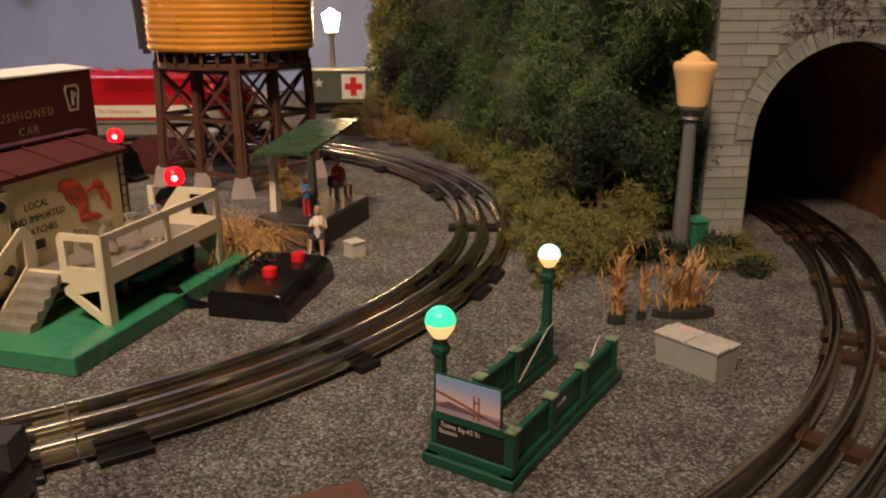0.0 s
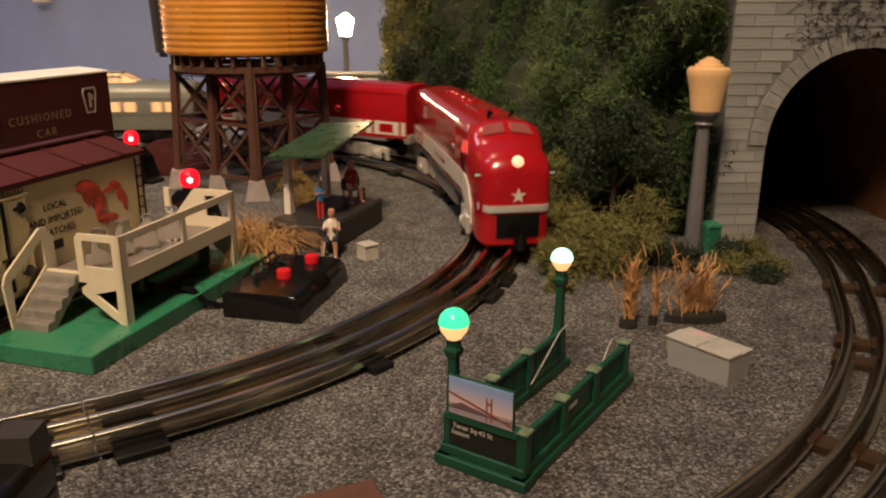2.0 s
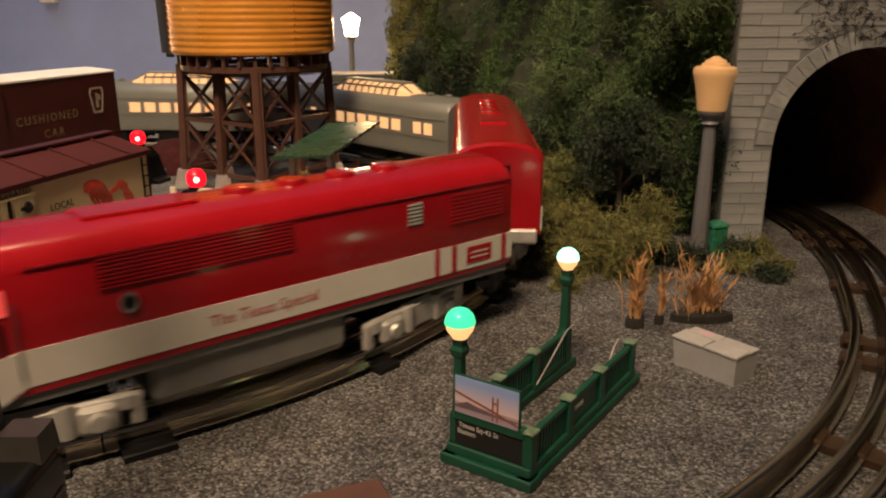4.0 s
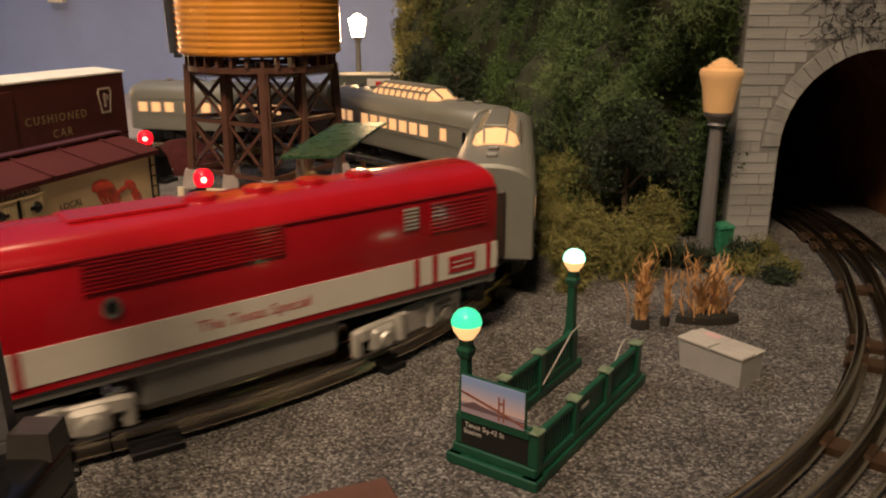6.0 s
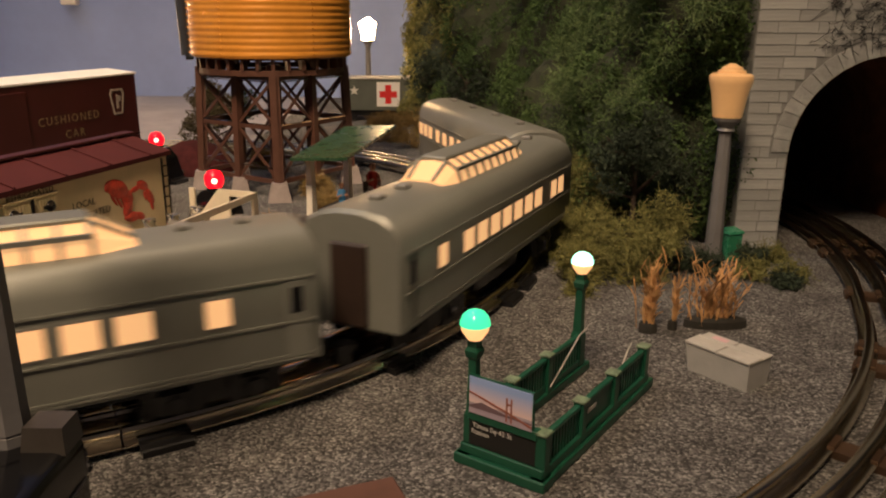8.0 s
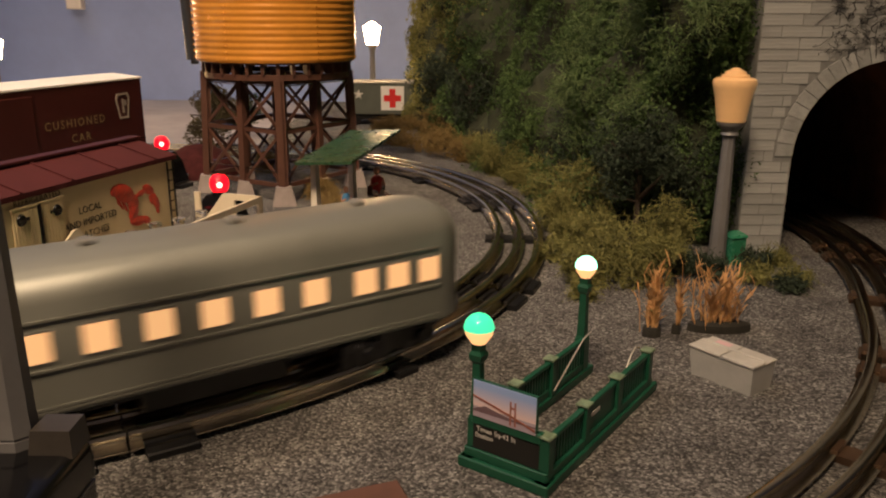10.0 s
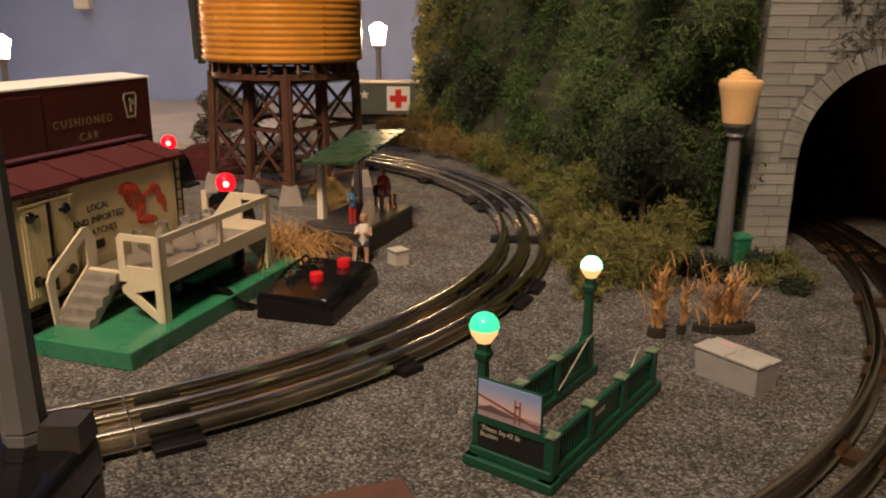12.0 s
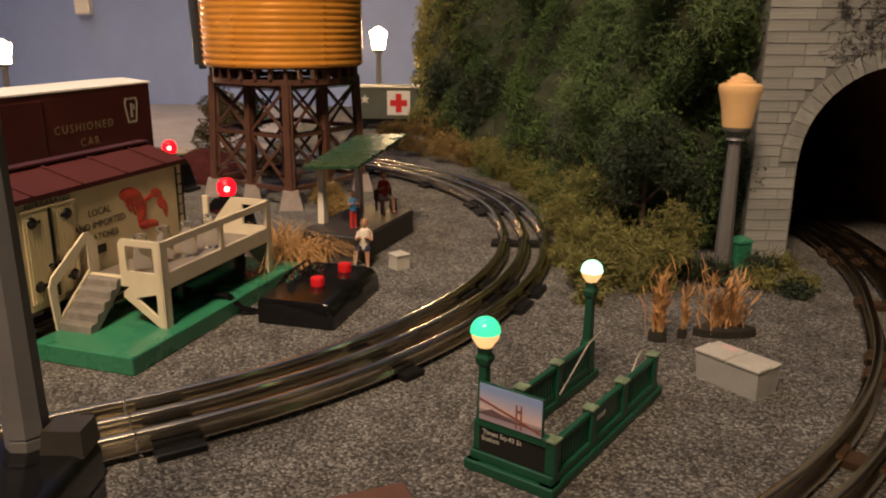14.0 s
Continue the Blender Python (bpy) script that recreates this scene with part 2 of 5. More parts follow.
LEAF_GREEN = leaf_material("green_foliage", (0.019, 0.040, 0.013), (0.108, 0.172, 0.056))
LEAF_DARK = leaf_material("dark_foliage", (0.013, 0.019, 0.012), (0.070, 0.095, 0.060))
LEAF_OLIVE = leaf_material("olive_foliage", (0.055, 0.052, 0.016), (0.32, 0.31, 0.11))
LEAF_TAN = leaf_material("tan_foliage", (0.10, 0.068, 0.026), (0.36, 0.25, 0.095))
LEAF_BROWN = leaf_material("brown_green_foliage", (0.022, 0.022, 0.012), (0.13, 0.105, 0.055))
LEAF_LICHEN = leaf_material("pale_lichen", (0.035, 0.065, 0.028), (0.17, 0.23, 0.095))


# mesh helpers; all lengths in millimetres
def part(name, bm, mat, parent=None, label="", smooth=False):
    for v in bm.verts:
        v.co *= 0.001
    bmesh.ops.recalc_face_normals(bm, faces=bm.faces)
    me = bpy.data.meshes.new(name)
    bm.to_mesh(me)
    bm.free()
    if smooth:
        me.shade_smooth()
        me.set_sharp_from_angle(angle=radians(40))
    me.materials.append(mat)
    ob = new(name, me)
    if parent:
        ob.parent = parent
    if label:
        tagged(ob, label)
    return ob


def raw(name, verts, faces, mat, parent=None):
    me = bpy.data.meshes.new(name)
    me.from_pydata([(x / 1000, y / 1000, z / 1000) for x, y, z in verts], [], faces)
    me.materials.append(mat)
    ob = new(name, me)
    if parent:
        ob.parent = parent
    return ob


def thing(name, m, label, category, group="", kind=""):
    ob = new(name)
    ob.empty_display_size = 0.01
    ob.matrix_world = m
    return tagged(ob, label, category, group, kind)


def at(x, y, z=0, rz=0, rx=0, ry=0):
    return pose(x / 1000, y / 1000, z / 1000, rx, ry, rz)


def box(x0, x1, y0, y1, z0, z1, bevel=0.0, bm=None, seg=1):
    bm = bm or bmesh.new()
    vs = bmesh.ops.create_cube(bm, size=1.0)["verts"]
    for v in vs:
        v.co = Vector(((x0 + x1) / 2 + v.co.x * (x1 - x0), (y0 + y1) / 2 + v.co.y * (y1 - y0), (z0 + z1) / 2 + v.co.z * (z1 - z0)))
    if bevel > 0:
        es = list({e for v in vs for e in v.link_edges})
        bmesh.ops.bevel(bm, geom=es, offset=bevel, segments=seg, affect="EDGES", profile=0.5)
    return bm


def rod(a, b, r0, r1=None, seg=10, bm=None):
    bm = bm or bmesh.new()
    a, b = Vector(a), Vector(b)
    d = b - a
    r1 = r0 if r1 is None else r1
    m = Matrix.Translation((a + b) / 2) @ d.to_track_quat("Z", "Y").to_matrix().to_4x4()
    bmesh.ops.create_cone(bm, cap_ends=True, segments=seg, radius1=max(r0, 0.01), radius2=max(r1, 0.01), depth=d.length, matrix=m)
    return bm


def beam(a, b, w, h, bm=None):
    """A square bar from a to b."""
    bm = bm or bmesh.new()
    a, b = Vector(a), Vector(b)
    d = b - a
    m = Matrix.Translation((a + b) / 2) @ d.to_track_quat("Z", "Y").to_matrix().to_4x4() @ Matrix.Diagonal((w, h, d.length, 1))
    bmesh.ops.create_cube(bm, size=1.0, matrix=m)
    return bm


def lathe(profile, seg=24, bm=None, x=0, y=0, cap=True):
    bm = bm or bmesh.new()
    rings = []
    for r, z in profile:
        rings.append([bm.verts.new((x + r * math.cos(2 * math.pi * i / seg), y + r * math.sin(2 * math.pi * i / seg), z)) for i in range(seg)])
    for a, b in zip(rings, rings[1:]):
        for i in range(seg):
            j = (i + 1) % seg
            bm.faces.new((a[i], a[j], b[j], b[i]))
    if cap:
        bm.faces.new(rings[0][::-1])
        bm.faces.new(rings[-1])
    return bm


def loft(rings, bm=None, close=True, cap=True):
    """Joins rings of points (all of one length)."""
    bm = bm or bmesh.new()
    vs = [[bm.verts.new(p) for p in ring] for ring in rings]
    n = len(vs[0])
    for a, b in zip(vs, vs[1:]):
        for i in range(n if close else n - 1):
            j = (i + 1) % n
            bm.faces.new((a[i], a[j], b[j], b[i]))
    if cap and close:
        bm.faces.new(vs[0][::-1])
        bm.faces.new(vs[-1])
    return bm


def plate(poly, y0, y1, bm=None, holes=()):
    """A flat plate with the outline poly in x and z, from y0 to y1; holes are outlines too."""
    bm = bm or bmesh.new()
    edges = []
    for ring in (poly, *holes):
        vs = [bm.verts.new((x, y0, z)) for x, z in ring]
        edges += [bm.edges.new((vs[i], vs[(i + 1) % len(vs)])) for i in range(len(vs))]
    fs = [f for f in bmesh.ops.triangle_fill(bm, use_beauty=True, use_dissolve=False, edges=edges)["geom"] if isinstance(f, bmesh.types.BMFace)]
    ex = bmesh.ops.extrude_face_region(bm, geom=fs)
    for v in ex["geom"]:
        if isinstance(v, bmesh.types.BMVert):
            v.co.y += y1 - y0
    return bm


def letters(text, size, mat, parent, m, name="lettering", label="", depth=0.15, spacing=1.0):
    """Text in the built-in font as a mesh under parent; m: its pose in the parent's space."""
    cu = bpy.data.curves.new(name, "FONT")
    cu.body, cu.size, cu.align_x, cu.space_character = text, size / 1000, "CENTER", spacing
    cu.extrude = depth / 1000
    cu.resolution_u = 2
    tmp = new(name, cu)
    dg = bpy.context.evaluated_depsgraph_get()
    me = bpy.data.meshes.new_from_object(tmp.evaluated_get(dg))
    bpy.data.objects.remove(tmp)
    bpy.data.curves.remove(cu)
    me.materials.clear()
    me.materials.append(mat)
    ob = new(name, me)
    ob.parent = parent
    ob.matrix_local = m
    if label:
        tagged(ob, label)
    return ob


# ---- the layout's ground, room and backdrop ----
tagged(part("ground", box(-2600, 2600, -1500, 1640, -40, 0), GRAVEL), "grey speckled ballast mat covering the layout table", "ground", kind="structure")
tagged(part("wall_north", box(-2600, 2600, 1640, 1740, -40, 2400), SKY_WALL), "blue-grey painted sky wall behind the layout", "wall", kind="structure")
tagged(part("wall_south", box(-2600, 2600, -1600, -1500, -40, 2400), ROOM), "plain plaster room wall", "wall", kind="structure")
tagged(part("wall_west", box(-2700, -2600, -1500, 1640, -40, 2400), ROOM), "plain plaster room wall", "wall", kind="structure")
tagged(part("wall_east", box(2600, 2700, -1500, 1640, -40, 2400), ROOM), "plain plaster room wall", "wall", kind="structure")
tagged(part("ceiling", box(-2700, 2700, -1600, 1740, 2400, 2450), ROOM), "plain pale plaster ceiling", "ceiling", kind="structure")

sheet = part("table_cloth", box(-2590, -240, 1070, 1636, 0.2, 1.6), CLOTH)
tagged(sheet, "pale lilac-grey cloth covering the far end of the table", "cloth", kind="structure")

# ---- track ----
CENTRE, RADIUS, TURN = Vector((-307.2, 625.6)), 371.6, radians(61.5)
CURVE = RADIUS * (math.pi / 2 + TURN)
RAIL_PROFILE = [(-4.6, 3.4), (-4.6, 4.1), (-0.9, 4.4), (-0.9, 7.6), (-2.0, 8.4), (-2.3, 9.4), (-1.7, 10.6), (-0.6, 11.0),
                (0.6, 11.0), (1.7, 10.6), (2.3, 9.4), (2.0, 8.4), (0.9, 7.6), (0.9, 4.4), (4.6, 4.1), (4.6, 3.4)]


def main_line(s):
    """Place and heading on the main line; s = 0 where the back straight meets the curve."""
    if s < 0:
        return Vector((CENTRE.x + s, CENTRE.y + RADIUS)), Vector((1, 0))
    a = math.pi / 2 - min(s, CURVE) / RADIUS
    d = Vector((math.sin(a), -math.cos(a)))
    return CENTRE + RADIUS * Vector((math.cos(a), math.sin(a))) + d * max(0, s - CURVE), d


CENTRE_2, RADIUS_2 = Vector((-174, 591)), 467.0
BEND_2, EASE_2 = RADIUS_2 * radians(86), 45.0


def tunnel_line(s):
    """The track through the tunnel: a curve, a short straight, and a second curve into the portal."""
    a = radians(-108) + (min(s, BEND_2) + max(0, s - BEND_2 - EASE_2)) / RADIUS_2
    b = radians(-22)
    shift = Vector((-math.sin(b), math.cos(b))) * min(max(0, s - BEND_2), EASE_2)
    return CENTRE_2 + shift + RADIUS_2 * Vector((math.cos(a), math.sin(a))), Vector((-math.sin(a), math.cos(a)))


def rail(line, s0, s1, lateral, parent, steps):
    rings = []
    for i in range(steps + 1):
        p, d = line(s0 + (s1 - s0) * i / steps)
        n = Vector((-d.y, d.x))
        rings.append([(p.x + n.x * (lateral + u), p.y + n.y * (lateral + u), z) for u, z in RAIL_PROFILE])
    return part("rail", loft(rings), STEEL, parent, smooth=True)


def tie(line, s, parent, mat, half=7.0, reach=26.0):
    p, d = line(s)
    outline = [(-reach, 0), (-reach, 2.6), (0.8 - reach, 3.3)]
    for y in (-20.5, -14.5, -4.6, 1.4, 11.3, 17.3):
        outline += [(y, 3.3), (y + 0.3, 5.2), (y + 2.9, 5.2), (y + 3.2, 3.3)]
    outline += [(reach - 0.8, 3.3), (reach, 2.6), (reach, 0)]
    bm = loft([[(x, y, z) for y, z in outline] for x in (-half, half)])
    ob = part("tie", bm, mat, parent)
    ob.matrix_local = at(p.x, p.y, 0, math.degrees(math.atan2(d.y, d.x)))


def track(line, s0, s1, where, ties=(0.06, 0.5, 0.94), mat=TIE, steps=24, label="three-rail tubular steel toy track section on black ties"):
    t = thing("track_section", Matrix(), label, "track", where)
    for lateral in (-15.9, 0, 15.9):
        rail(line, s0 + 0.4, s1 - 0.4, lateral, t, steps)
    for f in ties:
        tie(line, s0 + f * (s1 - s0), t, mat, 5.5 if mat is RUST_TIE else 6.5 if 0.2 < f < 0.8 else 10.0, 21.8 if mat is RUST_TIE else 26.0)
    return t


ARC = RADIUS * radians(38.5)
for k in range(4):
    track(main_line, CURVE - ARC * (k + 1), CURVE - ARC * k, "main line track")
for k in range(5):
    track(main_line, CURVE - ARC * 4 - 255 * (k + 1), CURVE - ARC * 4 - 255 * k, "main line track", steps=4)
for k in range(3):
    track(main_line, CURVE + 255 * k, CURVE + 255 * (k + 1), "main line track", ties=(0.09, 0.5, 0.94), steps=2)
for k in range(5):
    track(tunnel_line, k * 214, (k + 1) * 214, "tunnel line track", mat=RUST_TIE, steps=12,
          label="three-rail tubular steel toy track section on brown ties")

# siding beside the milk platform, heading away from the camera
SIDE = Vector((0.316, 0.949))
OUT = Vector((0.949, -0.316))
CORNER = Vector((-151.1, 358.1))
SIDE_DEG = math.degrees(math.atan2(SIDE.y, SIDE.x))


def siding(offset):
    def line(s):
        return CORNER - OUT * offset + SIDE * s, SIDE
    return line


for off, end in ((95, 250), (262, 400)):
    for k in range(2):
        track(siding(off), end - 255 * (k + 1), end - 255 * k, "siding track", steps=2)


# ---- tunnel portal ----
def portal():
    px, py = 217.0, 565.0
    x0, r, zc, top = 36.0, 68.0, 74.0, 330.0
    w = 235.0
    cx = x0 + r
    arch = [(x0, 0)] + [(cx - r * math.cos(a), zc + r * math.sin(a)) for a in [math.pi * i / 20 for i in range(21)]] + [(x0 + 2 * r, 0)]
    left = 3.6
    outline = [(left, 0)] + arch + [(w, 0), (w, top), (left, top)]
    p = thing("tunnel_portal", at(px, py, 0, 0), "cast grey stone block tunnel portal with sooty arch", "tunnel portal")
    bm = bmesh.new()
    vs = [bm.verts.new((x, 0, z)) for x, z in outline]
    f = bm.faces.new(vs)
    ex = bmesh.ops.extrude_face_region(bm, geom=[f])
    for v in ex["geom"]:
        if isinstance(v, bmesh.types.BMVert):
            v.co.y += 22
    bmesh.ops.triangulate(bm, faces=[g for g in bm.faces if len(g.verts) > 4])
    part("wall", bm, MORTAR, p)
    part("upper_wall", box(left, w, -1.0, 0.4, 206, top), STONE, p)
    # tunnel lining: a ribbed vault
    rings = []
    for k in range(16):
        rr = r + (2.0 if k % 3 else -1.5)
        y = 22 + k * 40
        rings.append([(cx - rr * math.cos(math.pi * i / 16), y, max(zc + rr * math.sin(math.pi * i / 16), 0)) for i in range(17)])
    for ring in rings:
        ring.insert(0, (ring[0][0], ring[0][1], 0))
        ring.append((ring[-1][0], ring[-1][1], 0))
    part("tunnel_lining", loft(rings, close=False, cap=False), TUNNEL, p, "dark brown ribbed tunnel lining", smooth=True)
    part("tunnel_end", box(cx - 90, cx + 90, 624, 640, 0, 160), TUNNEL, p)
    # voussoirs round the arch
    n = 25
    for i in range(n):
        a0, a1 = math.pi * (i + 0.03) / n, math.pi * (i + 0.97) / n
        q = [(cx - rr * math.cos(a), zc + rr * math.sin(a)) for a, rr in ((a0, r), (a1, r), (a1, r + 12.5), (a0, r + 12.5))]
        part("voussoir", plate(q, -0.8, 1), STONE, p)
    # stone courses with uneven lengths
    random.seed(4)
    meshes = []
    for k in range(6):
        bm = box(-0.5, 0.5, -0.5, 0.6, -3.74, 3.74)
        for v in bm.verts:
            if v.co.y < -0.4:
                v.co.y += random.uniform(-0.35, 0.2)
                v.co.z *= random.uniform(0.95, 1.0)
        ob = part("brick", bm, STONE, p)
        meshes.append(ob.data)
        bpy.data.objects.remove(ob)
    for row in range(26):
        z = 3.9 + row * 7.8

        def half_gap(zz):
            if zz < zc:
                return r + 0.8
            q = (r + 13.5) ** 2 - (zz - zc) ** 2
            return math.sqrt(q) if q > 0 else -1.0
        g = max(half_gap(z - 3.5), half_gap(z + 3.5))
        spans = [(left + 0.3, cx - g), (cx + g, w)] if g > 0 else [(left + 0.3, w)]
        for a, b in spans:
            x = a - random.uniform(0, 12)
            while x < b - 1:
                ln = random.uniform(20, 36)
                x0_, x1_ = max(x, a), min(x + ln, b)
                if b - x1_ < 4:
                    x1_ = b
                if x1_ - x0_ > 1.5:
                    ob = new("brick", random.choice(meshes))
                    ob.parent = p
                    ob.location = ((x0_ + x1_) / 2000, 0, z / 1000)
                    ob.scale = (x1_ - x0_ - 0.75, 1, 1)
                x = x1_ + 0.01
                if x1_ == b:
                    break
    # bare wire scribble of soot-black shrub hanging above the arch
    random.seed(9)
    bm = bmesh.new()
    for k in range(150):
        a = Vector((random.uniform(48, 130), -2.5, random.uniform(146, 205)))
        for j in range(5):
            b = a + Vector((random.uniform(-5, 5), random.uniform(-1.0, 1.0), random.uniform(-4, 4)))
            rod(a, b, 0.3, 0.2, 3, bm)
            a = b
    part("soot_tangle", bm, SOOT, p, "black tangle of wiry shrub above the arch")


# ---- foliage ----
def leaves(centres, size, rng, spread):
    """Triangles round the given points: arrays of vertices and faces."""
    n = len(centres)
    c = centres + rng.normal(0, spread, (n, 3))
    tri = rng.normal(0, 1, (n, 3, 3))
    tri /= np.linalg.norm(tri, axis=2, keepdims=True)
    sz = size * rng.uniform(0.5, 1.3, (n, 1, 1))
    v = c[:, None, :] + tri * sz
    return v.reshape(-1, 3), np.arange(3 * n).reshape(-1, 3)


def strands(starts, rng, step=2.2, steps=5, width=0.45):
    """Wiry ribbons wandering from the given points."""
    n = len(starts)
    d = rng.normal(0, 1, (n, 3))
    p, path = starts.copy(), [starts.copy()]
    for _ in range(steps):
        d = d / np.linalg.norm(d, axis=1, keepdims=True) + rng.normal(0, 0.55, (n, 3))
        p = p + step * d / np.linalg.norm(d, axis=1, keepdims=True)
        path.append(p)
    path = np.stack(path, 1)
    side = rng.normal(0, 1, (n, 1, 3))
    side *= width / 2 / np.linalg.norm(side, axis=2, keepdims=True)
    v = np.stack([path - side, path + side], 2).reshape(-1, 3)
    base = (np.arange(n) * 2 * (steps + 1))[:, None] + np.arange(steps)[None, :] * 2
    b = base.reshape(-1, 1)
    return v, np.concatenate([b, b + 1, b + 3, b + 2], 1)


def leaf_mesh(name, v, f, mat, parent=None):
    me = bpy.data.meshes.new(name)
    me.from_pydata((v / 1000).tolist(), [], f if isinstance(f, list) else f.tolist())
    me.materials.append(mat)
    ob = new(name, me)
    if parent:
        ob.parent = parent
    return ob


def lumpy(rng, n, rx, ry, rz, lumps=9, shell=0.75, size=(0.28, 0.5)):
    """Points on an uneven crown made of many lumps."""
    lc = rng.normal(0, 1, (lumps, 3))
    lc /= np.linalg.norm(lc, axis=1, keepdims=True)
    lc *= rng.uniform(0.35, 0.75, (lumps, 1))
    lr = rng.uniform(*size, lumps)
    pick = rng.integers(0, lumps, n)
    d = rng.normal(0, 1, (n, 3))
    d /= np.linalg.norm(d, axis=1, keepdims=True)
    p = lc[pick] + d * (lr[pick] * rng.uniform(shell, 1.0, n))[:, None]
    return p * np.array([rx, ry, rz])


def bush(x, y, r, h, mat, label, seed, n=900, leaf=2.0, group="bushes at the foot of the hill"):
    rng = np.random.default_rng(seed)
    p = lumpy(rng, n, r, r, h * 0.62, lumps=26, shell=0.7, size=(0.16, 0.34))
    p[:, 2] = np.abs(p[:, 2] + h * 0.42)
    v, f = leaves(p, leaf, rng, 0.8)
    sv, sf = strands(p[: n // 4], rng)
    v, f = np.concatenate([v, sv]), f.tolist() + (sf + len(v)).tolist()
    v[:, 2] = np.maximum(v[:, 2], 0)
    ob = leaf_mesh("bush", v, f, mat)
    ob.location = (x / 1000, y / 1000, 0)
    return tagged(ob, label, "bush", group)


def small_tree(x, y, h, r, mat, label, seed, base=0.0, n=2600, leaf=2.6, lift=0.32):
    rng = np.random.default_rng(seed)
    random.seed(seed)
    t = thing("tree", at(x, y, base), label, "tree", "model trees")
    bm = bmesh.new()
    rod((0, 0, 0), (0, 0, h * 0.7), r * 0.07, r * 0.03, 7, bm)
    for k in range(12):
        z = h * random.uniform(lift, 0.7)
        a = random.uniform(0, 6.28)
        e = (math.cos(a) * r * 0.7, math.sin(a) * r * 0.7, z + h * random.uniform(0.05, 0.25))
        rod((0, 0, z), e, r * 0.03, r * 0.012, 5, bm)
    part("trunk", bm, BARK, t)
    p = lumpy(rng, n, r, r, h * (1 - lift) * 0.55, lumps=16)
    p[:, 2] += h * (lift + (1 - lift) * 0.5)
    v, f = leaves(p, leaf, rng, 1.0)
    leaf_mesh("crown", v, f, mat, t)
    return t


HILL_LINE = [(221, 640), (220, 580), (150, 598), (114, 660), (98, 770), (72, 900), (24, 1010), (-10, 1130), (-22, 1300), (-30, 1640)]


def hill():
    pts = np.array(HILL_LINE, float)
    seg = np.hypot(*np.diff(pts, axis=0).T)
    cum = np.r_[0, np.cumsum(seg)]

    def face(t, h, inward=0.0):
        """A point of the hill's face at t along its foot and h high, with bulges."""
        x, y = np.interp(t, cum, pts[:, 0]), np.interp(t, cum, pts[:, 1])
        e = 12.0
        dx = np.interp(t + e, cum, pts[:, 0]) - np.interp(t - e, cum, pts[:, 0])
        dy = np.interp(t + e, cum, pts[:, 1]) - np.interp(t - e, cum, pts[:, 1])
        ln = np.hypot(dx, dy) + 1e-6
        nx, ny = dy / ln, -dx / ln
        bulge = 13 * np.sin(t / 31 + 1.7 * np.sin(h / 47)) + 11 * np.sin(t / 14 + h / 21) + 9 * np.sin(h / 17 - t / 43)
        d = np.interp(t, [0, 110, 240, 520, 780], [0.06, 0.10, 0.36, 0.36, 0.06]) * h - bulge * np.where(t < 620, 1, 0.8) - 6 + inward
        return np.stack([x + nx * d, y + ny * d, h], -1)

    nt, nh = 90, 24
    tt, hh = np.meshgrid(np.linspace(0, cum[-1], nt), np.linspace(0, 420, nh), indexing="ij")
    v = face(tt, hh, 9.0)
    v[..., 1] = np.minimum(v[..., 1], 1635)
    v = v.reshape(-1, 3)
    f = [(i * nh + j, (i + 1) * nh + j, (i + 1) * nh + j + 1, i * nh + j + 1) for i in range(nt - 1) for j in range(nh - 1)]
    ob = raw("hillside", v.tolist(), f, HILL)
    tagged(ob, "steep dark earth core of the model hill", "hill", kind="structure")
    # top closes back to the wall
    tagged(part("hill_top", box(396, 1500, 640, 1630, 0, 425), HILL), "dark earth model hill", "hill", kind="structure")
    tagged(part("hill_crest", box(290, 394, 645, 1625, 172, 420), HILL), "dark earth over the tunnel of the model hill", "hill", kind="structure")
    rng = np.random.default_rng(5)
    n, each = 4200, 72
    c = face(rng.uniform(0, cum[-1], n), rng.uniform(0, 400, n))
    d = rng.normal(0, 1, (n, each, 3))
    d /= np.linalg.norm(d, axis=2, keepdims=True)
    p = (c[:, None, :] + d * rng.uniform(5, 13, (n, 1, 1)) * rng.uniform(0.75, 1.0, (n, each, 1))).reshape(-1, 3)
    keep = p[:, 1] < 1610
    # ivy that closes the gap between the slope and the portal
    ivy = rng.uniform((199, 567, 30), (219.5, 594, 400), (9000, 3))
    p, keep = np.concatenate([p, ivy]), np.concatenate([keep, np.ones(len(ivy), bool)])
    # leaves near the far lamp: its glow on the hill is coloured in, yellow-olive
    far = keep & (rng.uniform(1040, 1190, len(p)) < p[:, 1])
    keep &= ~far
    v, f = leaves(p[far], 2.3, rng, 1.2)
    tagged(leaf_mesh("far_hill_foliage", np.maximum(v, (-9e9, -9e9, 0.5)), f, LEAF_OLIVE), "clump foliage on the hill's far end, lamp glow put into its yellow-olive colour", "foliage", kind="stuff")
    v, f = leaves(p[keep], 1.9, rng, 0.8)
    v[:, 2] = np.maximum(v[:, 2], 0.5)
    tagged(leaf_mesh("hill_foliage", v, f, LEAF_GREEN), "dense dark green clump foliage covering the hillside", "foliage", kind="stuff")
    # paler lichen tangles on the slope beside the portal
    c = face(rng.uniform(60, 330, 110), rng.uniform(70, 400, 110), -9.0)
    p = (c[:, None, :] + rng.normal(0, 7, (110, 90, 3))).reshape(-1, 3)
    v, f = strands(p, rng, 2.6, 6, 0.55)
    tagged(leaf_mesh("lichen", v, f, LEAF_LICHEN), "pale green wiry lichen tangles on the hillside", "foliage", kind="stuff")


portal()
hill()


